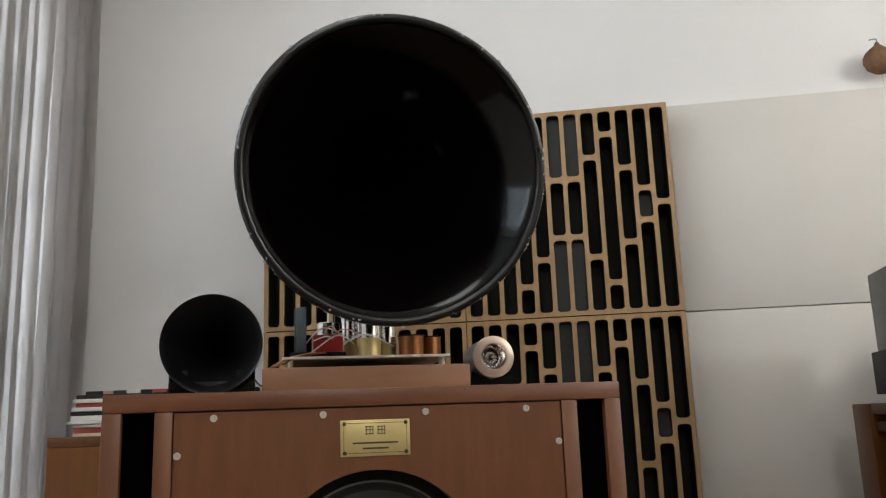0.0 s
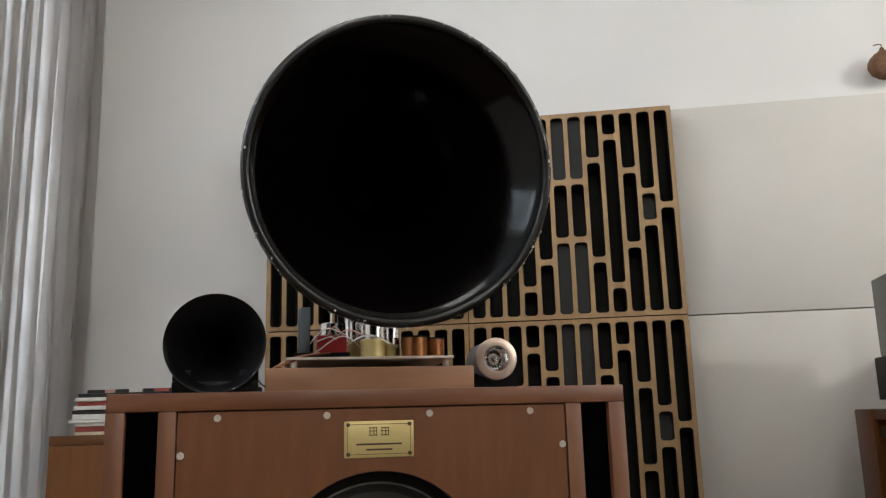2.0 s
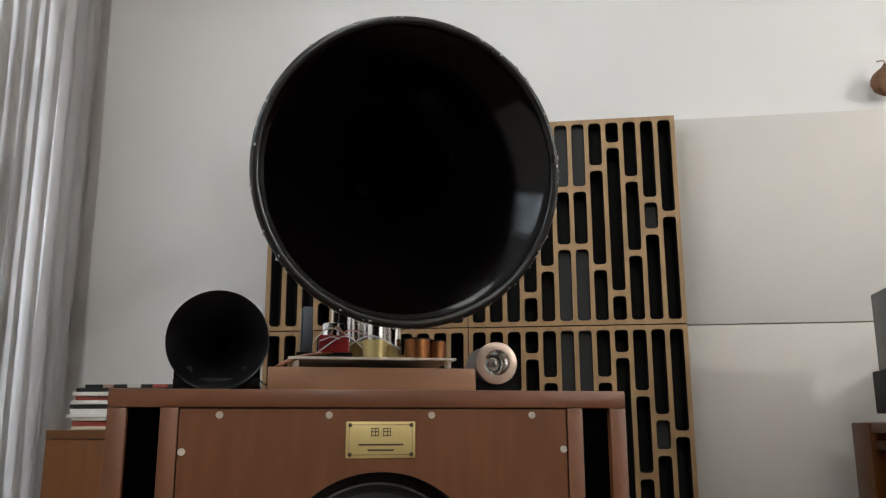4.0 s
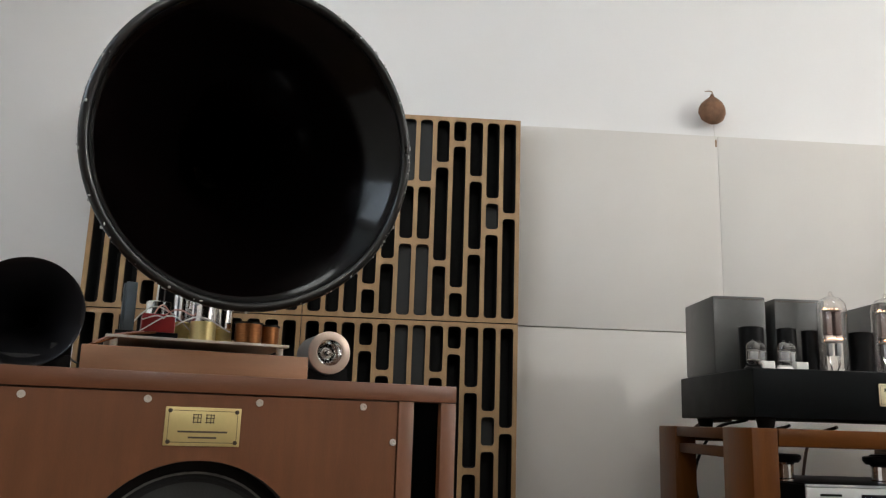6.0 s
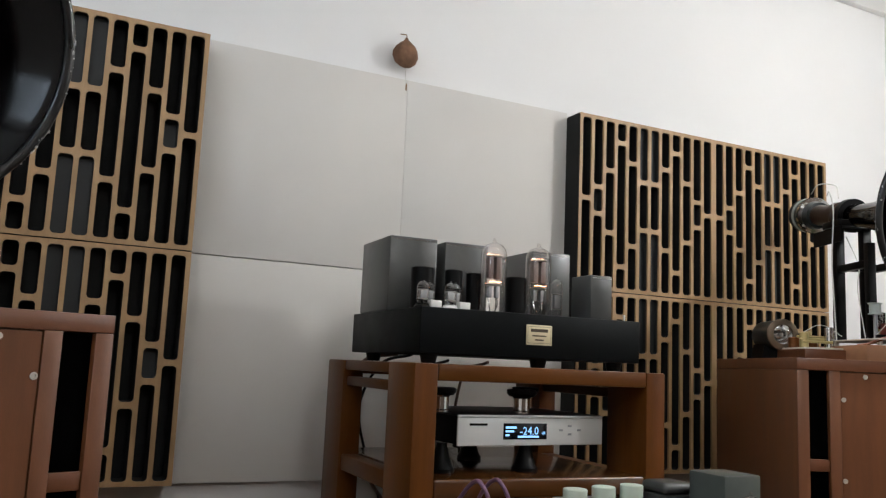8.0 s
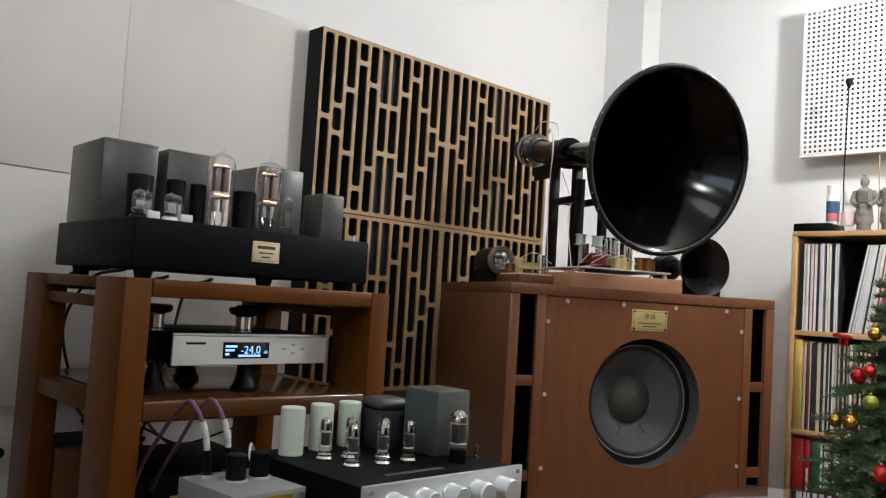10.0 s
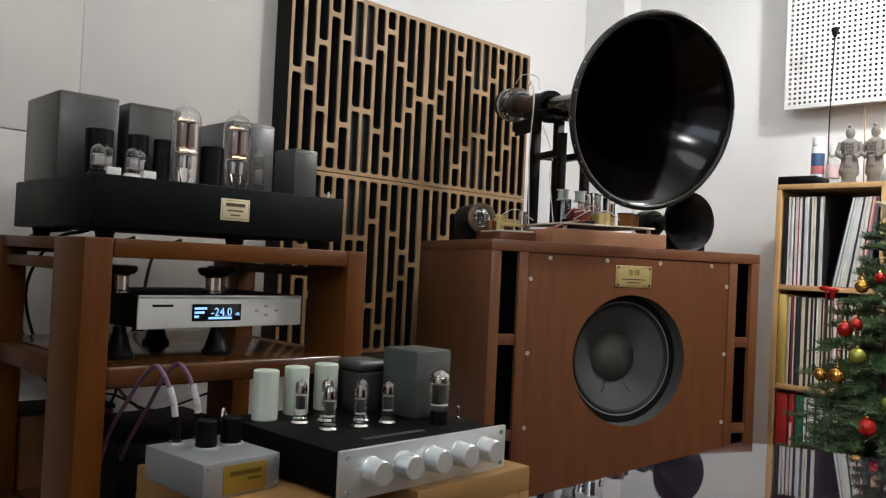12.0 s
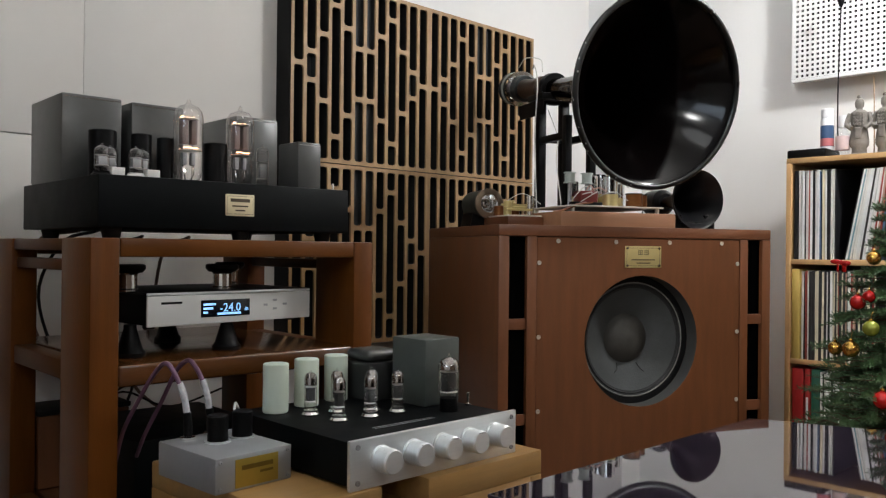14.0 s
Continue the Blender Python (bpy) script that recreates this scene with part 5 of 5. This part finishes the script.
def shelf_top_things():
    th = thing("network_box", pose(3.10, 1.31, SH), "flat dark grey plastic box on the shelf", "electronic device")
    part("case", box(-0.05, 0.09, -0.06, 0.075, 0.0003, 0.032, 0.006), M["plastic"], th)
    th = thing("spray_can", pose(3.135, 1.276, SH + 0.0323), "white capped spray can with a blue label", "spray can")
    part("body", lathe([(0, 0), (0.021, 0), (0.0225, 0.003), (0.0225, 0.105), (0.019, 0.115), (0, 0.115)], 28, cap=False), M["can_white"], th)
    part("label", lathe([(0.0228, 0.012), (0.0230, 0.014), (0.0230, 0.085), (0.0228, 0.087)], 28, cap=False), M["can_blue"], th, "blue paper label")
    part("label_band", lathe([(0.0231, 0.014), (0.0232, 0.015), (0.0232, 0.040), (0.0231, 0.041)], 28, cap=False), M["can_red"], th, "pale red band on the label")
    part("cap", lathe([(0.0195, 0.1152), (0.0215, 0.117), (0.0210, 0.145), (0.017, 0.149), (0, 0.149)], 28, cap=False), M["can_white"], th)
    th = thing("plastic_bottle", pose(3.13, 1.222, SH), "clear plastic bottle with a pink label and white cap", "bottle")
    part("body", lathe([(0, 0.0003), (0.021, 0.0003), (0.0225, 0.004), (0.0225, 0.085), (0.014, 0.105), (0, 0.105)], 28, cap=False), M["pane"], th)
    part("label", lathe([(0.0228, 0.028), (0.023, 0.03), (0.023, 0.075), (0.0228, 0.077)], 28, cap=False), M["can_pink"], th)
    part("cap", lathe([(0.0138, 0.1052), (0.0150, 0.107), (0.0150, 0.150), (0, 0.152)], 24, cap=False), M["can_white"], th)
    th = thing("antenna", pose(3.20, 1.262, SH), "thin black rod antenna with a round tip", "antenna")
    part("foot", cylinder(0.022, 0.0003, 0.012, 24), M["plastic"], th)
    part("rod", hose([(0, 0, 0.010), (0.0, 0.002, 0.25), (0.0, -0.006, 0.56)], 0.0024, 8), M["plastic"], th)
    part("tip", lathe([(0.004, 0.555), (0.008, 0.566), (0.013, 0.580), (0.012, 0.590), (0, 0.594)], 20, pose(0, -0.006, 0), cap=False), M["plastic"], th)
    for k, (y, h) in enumerate(((1.168, 0.205), (1.085, 0.205))):
        s = h / 0.2
        b = lathe([(0, 0), (0.034, 0), (0.034, 0.010), (0.024, 0.013), (0.023, 0.028), (0.031, 0.040), (0.031, 0.052), (0.0275, 0.080), (0.0255, 0.098), (0.027, 0.112), (0.030, 0.132), (0.028, 0.150), (0.018, 0.158), (0.0105, 0.161), (0.0100, 0.166), (0.0140, 0.172), (0.0150, 0.184), (0.0125, 0.194), (0.008, 0.199), (0, 0.201)], 28, cap=False)
        bmesh.ops.scale(b, vec=(0.72 * s, 1.0 * s, s), verts=b.verts[:])
        for side in (-1, 1):
            hose([(0, side * 0.029 * s, 0.148 * s), (-0.008, side * 0.037 * s, 0.115 * s), (-0.022, side * 0.020 * s, 0.095 * s)], 0.0085 * s, 10, bm=b)
        sphere(0.007 * s, (0, 0.002, 0.205 * s), 10, bm=b)
        for j in range(4):
            for i in range(4):
                box(-0.0235 * s, -0.018 * s, (-0.0165 + 0.0085 * i) * s, (-0.0095 + 0.0085 * i) * s, (0.106 + 0.011 * j) * s, (0.1145 + 0.011 * j) * s, 0.0012, bm=b, segs=1)
        box(-0.024 * s, -0.012 * s, -0.011 * s, 0.011 * s, 0.060 * s, 0.100 * s, 0.003, bm=b, segs=1)
        o = mesh_object("clay_statue", b, M["stone"])
        o.matrix_basis = pose(3.135, y, SH + 0.0003, 0, 0, 8 - 20 * k)
        tagged(o, "small grey clay warrior statue on the shelf", "statue", "statues on the shelf")
    th = thing("silver_ornament", pose(3.10, 1.036, SH), "small shiny silver folded ornament on the shelf", "ornament")
    part("body", lathe([(0, 0.0003), (0.03, 0.0003), (0.022, 0.03), (0.006, 0.055), (0, 0.056)], 5, cap=False), M["chrome"], th, smooth=False)
    th = thing("dry_stalk", pose(3.20, 1.14, SH), "thin dry stalk leaning on the wall behind the statues", "dried plant")
    part("stem", hose([(0, 0, 0.0), (0.03, 0.01, 0.15), (0.10, 0.035, 0.31)], 0.002, 6), M["straw"], th)


def perforated_panel():
    """A white sheet full of square holes on a shallow frame; built in its own plane: x along the wall, z up, front at y 0."""
    th = thing("perforated_panel", pose(3.325, 1.484, 1.4545, 0, 0, -90), "white enamelled perforated metal board on the wall", "pegboard")
    w, h, c, q = 0.76, 0.62, 0.0195, 0.0048
    b = bmesh.new()
    nx, nz = int((w - 0.024) / c), int((h - 0.024) / c)
    x0, z0 = 0.012, 0.012
    for i in range(nx):
        for j in range(nz):
            cx, cz = x0 + (i + 0.5) * c, z0 + (j + 0.5) * c
            o = [b.verts.new((cx + sx * c / 2, 0, cz + sz * c / 2)) for sx, sz in ((-1, -1), (1, -1), (1, 1), (-1, 1))]
            k = [b.verts.new((cx + sx * q, 0, cz + sz * q)) for sx, sz in ((-1, -1), (1, -1), (1, 1), (-1, 1))]
            d = [b.verts.new((cx + sx * q, 0.004, cz + sz * q)) for sx, sz in ((-1, -1), (1, -1), (1, 1), (-1, 1))]
            for m in range(4):
                e = (m + 1) % 4
                b.faces.new((o[m], o[e], k[e], k[m]))
                b.faces.new((k[m], k[e], d[e], d[m]))
    part("perforated_sheet", b, M["white_metal"], th, "white sheet with rows of small square holes", smooth=False)
    b = bmesh.new()
    X1, Z1 = x0 + nx * c, z0 + nz * c
    for a in ((0, w, 0, z0), (0, w, Z1, h), (0, x0, z0, Z1), (X1, w, z0, Z1)):
        box(a[0], a[1], 0.0, 0.03, a[2], a[3], 0.0012, bm=b)
    part("border", b, M["white_metal"], th)
    for x in (0.05, w - 0.05):
        part("standoff", box(x - 0.01, x + 0.01, 0.0452, 0.1045, 0.3, 0.32), M["white_metal"], th)
    part("back_sheet", box(0.01, w - 0.01, 0.031, 0.0445, 0.01, h - 0.01), M["plastic"], th, "dark backing behind the holes")


def fir_tree():
    cx, cy, tip = 2.55, 0.862, 0.965
    th = thing("christmas_tree", pose(cx, cy, 0), "small decorated artificial fir tree with dense green needles", "christmas tree")
    part("trunk", lathe([(0, 0.02), (0.016, 0.02), (0.012, 0.5), (0.004, 0.93), (0, 0.95)], 12, cap=False), M["bark"], th)
    part("foot", lathe([(0, 0), (0.13, 0), (0.13, 0.012), (0.03, 0.03), (0, 0.03)], 24, cap=False), M["plastic"], th)
    rnd = random.Random(5)
    verts, faces, tv, tf = [], [], [], []

    def spray(a, d, length, size):
        """A twig with needles all round it."""
        d = Vector(d).normalized()
        u = d.cross(Vector((0.2, 0.1, 1))).normalized()
        w = d.cross(u)
        n = int(length / 0.0022)
        for i in range(n):
            s = i / n
            p = Vector(a) + d * (length * s) + Vector((0, 0, -0.25 * length * s * s))
            ang = i * 2.4 + rnd.uniform(-0.4, 0.4)
            out = (math.cos(ang) * u + math.sin(ang) * w)
            q = (out * 0.9 + d * 0.75).normalized() * size * (1 - 0.35 * s) * rnd.uniform(0.75, 1.2)
            side = q.cross(d).normalized() * 0.0013
            k = len(verts)
            verts.extend((p - side, p + side, p + q * 0.7 + side * 0.9, p + q, p + q * 0.7 - side * 0.9))
            faces.append((k, k + 1, k + 2, k + 3, k + 4))
        k = len(tv)
        for q, r in ((Vector(a), 0.0018), (Vector(a) + d * length + Vector((0, 0, -0.25 * length)), 0.0006)):
            for m in range(4):
                tv.append(q + r * (math.cos(m * math.pi / 2) * u + math.sin(m * math.pi / 2) * w))
        for m in range(4):
            tf.append((k + m, k + (m + 1) % 4, k + 4 + (m + 1) % 4, k + 4 + m))

    z = 0.20
    while z < tip - 0.02:
        f = (tip - z) / tip
        reach = 0.025 + 0.290 * f ** 0.85
        count = int(5 + 13 * f)
        for k in range(count):
            a = 2 * math.pi * (k + rnd.random() * 0.8) / count + z * 40
            L = reach * rnd.uniform(0.72, 1.12)
            rise = rnd.uniform(-0.15, 0.35) + 0.5 * (1 - f) ** 3
            d = Vector((math.cos(a), math.sin(a), rise))
            start = Vector((0.006 * math.cos(a), 0.006 * math.sin(a), z + rnd.uniform(-0.015, 0.015)))
            spray(start, d, L, 0.021)
            for s in (0.35, 0.55, 0.75, 0.9):
                for side in (-1, 1):
                    a2 = a + side * rnd.uniform(0.5, 0.9)
                    q = start + d.normalized() * (L * s) + Vector((0, 0, -0.25 * L * s * s))
                    spray(q, (math.cos(a2), math.sin(a2), rise + rnd.uniform(-0.1, 0.3)), min(0.075, L * 0.34) * rnd.uniform(0.7, 1.2), 0.019)
        z += 0.034 * (0.75 + 0.5 * f)
    spray((0, 0, tip - 0.09), (0.02, 0, 1), 0.085, 0.016)
    for name, v, f, mat in (("crown", verts, faces, "needle"), ("twig_work", tv, tf, "bark")):
        me = bpy.data.meshes.new(name)
        me.from_pydata([tuple(p) for p in v], [], f)
        me.materials.append(M[mat])
        ob = new(name, me)
        ob.parent = th
        tagged(ob, "dense dark green needles" if name == "crown" else "", kind="stuff")
    st = thing("tree_star", pose(cx, cy, 0.965), "glittering pale gold star on the tree top", "christmas ornament")
    b = bmesh.new()
    ring = []
    for i in range(10):
        r = 0.050 if i % 2 == 0 else 0.021
        a = math.pi / 2 + i * math.pi / 5
        ring.append((r * math.cos(a) * 0.0, r * math.cos(a), 0.032 + r * math.sin(a)))
    for sgn in (-1, 1):
        c = b.verts.new((sgn * 0.009, 0, 0.032))
        vs = [b.verts.new(p) for p in ring]
        for i in range(10):
            b.faces.new((c, vs[i], vs[(i + 1) % 10]))
    part("points", b, M["star"], st, smooth=False)
    part("socket", cylinder(0.006, -0.03, 0.012, 12), M["star"], st)
    for y, z, r, mat, words in ((0.936, 0.656, 0.021, "ball_red", "shiny red"), (0.905, 0.672, 0.017, "ball_red", "shiny red"), (0.890, 0.591, 0.021, "ball_green", "lime green"), (0.939, 0.533, 0.022, "ball_gold", "shiny gold"), (0.994, 0.527, 0.019, "ball_gold", "shiny gold"), (0.845, 0.416, 0.024, "ball_red", "shiny red"), (0.905, 0.775, 0.019, "ball_gold", "pale gold"), (0.80, 0.70, 0.021, "ball_red", "shiny red"), (0.83, 0.30, 0.022, "ball_gold", "shiny gold"), (0.80, 0.48, 0.020, "ball_green", "lime green"), (0.86, 0.80, 0.014, "ball_red", "shiny red")):
        r0 = 0.025 + 0.315 * ((tip - z) / tip) ** 0.85
        x = cx - math.sqrt(max(0.0004, (r0 * 0.92) ** 2 - (y - cy) ** 2))
        b = thing("bauble", pose(x, y, z), words + " bauble hanging on the fir tree", "christmas ornament", "baubles on the tree")
        part("ball", sphere(r, n=28), M[mat], b)
        part("cap", cylinder(r * 0.28, r * 0.96, r * 1.22, 12), M["ball_gold"], b)
        part("loop", hose([(0, 0, r * 1.2), (0.002, 0, r * 1.5), (0.012, 0, r * 2.0)], 0.0008, 5), M["ball_gold"], b)
    bow = thing("ribbon_bow", pose(cx - 0.10, 0.985, 0.762), "red satin ribbon bow tied on a branch", "christmas ornament")
    for s in (-1, 1):
        part("loop", sphere(0.012, (0, s * 0.013, 0.002 * s), 16, squash=(0.45, 1.2, 0.6)), M["ball_red"], bow)
        part("tail", box(-0.002, 0.002, min(s * 0.004, s * 0.016), max(s * 0.004, s * 0.010), -0.026, -0.003, 0.001), M["ball_red"], bow)
    part("knot", sphere(0.007, n=12), M["ball_red"], bow)


# ---- small things on the walls and behind the cabinet ----


def seed_pod():
    th = thing("seed_pod", pose(0.930, YW - 0.046, 1.757), "brown dried seed pod hanging on the wall", "dried pod")
    b = lathe([(0, -0.046), (0.016, -0.043), (0.034, -0.030), (0.042, -0.010), (0.041, 0.006), (0.033, 0.022), (0.020, 0.034), (0.008, 0.043), (0.004, 0.052), (0, 0.053)], 28, cap=False)
    for v in b.verts:
        k = 1 + 0.05 * math.sin(5 * math.atan2(v.co.y, v.co.x)) + 0.03 * noise.noise(v.co * 40)
        v.co.x, v.co.y = v.co.x * k, v.co.y * k * 0.62
    part("shell", b, M["pod"], th)
    part("stalk", hose([(0, 0, 0.048), (-0.001, 0.002, 0.062), (-0.003, 0.045, 0.080)], 0.0016, 6), M["straw"], th)
    part("string", hose([(0.002, 0.0, -0.044), (0.006, 0.010, -0.065), (0.010, 0.012, -0.092)], 0.0009, 5), M["white_wire"], th)
    part("leaf", box(0.008, 0.013, 0.009, 0.011, -0.115, -0.092, 0.0008), M["straw"], th)


def side_chest():
    m = pose(-1.14, 1.72, 0, 0, 0, 5)
    th = thing("wooden_chest", m, "plain honey-brown wooden cupboard beside the curtain", "cupboard")
    part("carcass", box(0, 0.42, 0.0183, 0.36, 0.0, 0.766, 0.002), M["honey"], th)
    part("top", box(0.0, 0.42, 0.0, 0.362, 0.7662, 0.787, 0.002), M["honey_long"], th)
    part("door", box(0.001, 0.419, 0.0, 0.0178, 0.03, 0.7657, 0.002), M["honey"], th)
    rnd = random.Random(3)
    z = 0.7872
    tones = (3, 5, 0, 6, 6, 2, 6, 5, 0, 9, 2, 0, 5, 2)
    for k in range(14):
        h = rnd.choice((0.005, 0.007, 0.009, 0.012))
        if z + h > 0.884:
            break
        w, d = rnd.uniform(0.20, 0.235), rnd.uniform(0.27, 0.30)
        b = thing("magazine", m @ pose(0.014 + rnd.uniform(0, 0.018), 0.05 + rnd.uniform(-0.008, 0.01), z, 0, 0, rnd.uniform(-2, 2)), "magazine lying in an uneven stack on the cupboard", "magazine", "stack of magazines")
        part("cover", box(0, w, 0, d, 0.0002, h, 0.0008, segs=1), PAPERS[tones[k]], b)
        part("spine_bar", box(-0.0004, 0.001, 0.03, 0.10 + rnd.random() * 0.1, h * 0.3, h * 0.7), PAPERS[(tones[k] + 4) % 10], b)
        z += h + 0.0004
    x = 0.02
    k = 0
    while x < 0.40:
        w = rnd.uniform(0.025, 0.045)
        b = thing("cassette_case", m @ pose(x, 0.12, z + 0.0003), "flat disc case lying on the stack of magazines", "disc case", "row of disc cases")
        part("case", box(0, w - 0.002, 0, 0.12, 0, 0.010, 0.0008, segs=1), PAPERS[(9, 8, 2, 0, 9, 5, 2, 3)[k % 8]], b)
        x += w
        k += 1


def wall_fittings():
    th = thing("wall_socket", pose(0.70, YW, 0.335), "white plastic double wall socket under the panels", "wall socket")
    part("plate", box(-0.045, 0.045, -0.010, -0.0005, -0.04, 0.04, 0.004), M["can_white"], th)
    for x in (-0.02, 0.02):
        part("outlet", cylinder(0.014, 0.0, 0.003, 20, pose(x, -0.0098, 0, 90)), M["plastic"], th)
    # added bowls, out of view, round the general lights
    for x, y, watts in LAMPS:
        th = thing("ceiling_bowl", pose(x, y, CEIL), "added unseen glass bowl round a fill light under the ceiling", "ceiling light", "ceiling bowls")
        part("mount", cylinder(0.06, -0.03, -0.0005, 28), M["white_metal"], th)
        g = part("globe", sphere(0.215, (0, 0, -0.245), 28), M["pane"], th)
        g.visible_shadow = False
    x, y, z = PENDANT
    th = thing("pendant_lamp", pose(x, y, CEIL), "white glass globe hanging on a thin black cord", "pendant lamp")
    part("canopy", cylinder(0.05, -0.025, -0.0005, 28), M["white_metal"], th)
    part("cord", cylinder(0.003, z - CEIL + 0.105, -0.025, 10), M["plastic"], th)
    part("socket", cylinder(0.02, z - CEIL + 0.088, z - CEIL + 0.106, 16), M["plastic"], th)
    g = part("globe", sphere(0.09, (0, 0, z - CEIL), 28), M["pane"], th)
    g.visible_shadow = False


M["cherry_long"] = material("cherry_wood_long", (0.122, 0.041, 0.0075), 0.36, vary=0.2, scale=6, stretch=(0.5, 6, 6), fine=110, bump=0.05, coat=0.02, spec=0.18)
M["cherry_rail"] = material("cherry_wood_rail", (0.096, 0.032, 0.0060), 0.38, vary=0.2, scale=6, stretch=(6, 0.5, 6), fine=110, bump=0.05, coat=0.0, spec=0.16)
M["cherry_shelf"] = material("polished_shelf", (0.092, 0.033, 0.0085), 0.24, vary=0.18, scale=5, stretch=(0.5, 6, 6), fine=110, bump=0.03, coat=0.5)
M["honey_long"] = material("honey_top", (0.16, 0.056, 0.008), 0.45, vary=0.14, scale=5, stretch=(0.8, 7, 7), fine=90)
M["shelf_back"] = material("dark_hardboard", (0.05, 0.028, 0.018), 0.7, vary=0.2)
M["satin"] = material("satin_silver_paint", (0.66, 0.66, 0.64), 0.42, metal=0.1, vary=0.03, scale=8)
M["brass_dark"] = material("dark_gold", (0.20, 0.13, 0.02), 0.4, metal=0.6, vary=0.1)
M["cable_brown"] = material("brown_cable", (0.13, 0.075, 0.055), 0.5, vary=0.15)
M["lid"] = material("smoked_lid", (0.026, 0.019, 0.029), -0.05, vary=0.1, scale=3, bump=0.0, coat=0.25, spec=0.45)

M["lid"].node_tree.nodes["Principled BSDF"].inputs["Coat Roughness"].default_value = 0.015

rack()
amplifier()
dac()
supports()
preamp()
supply_box()
cables()
turntable()
record_shelf()
shelf_top_things()
perforated_panel()
fir_tree()
seed_pod()
side_chest()
wall_fittings()
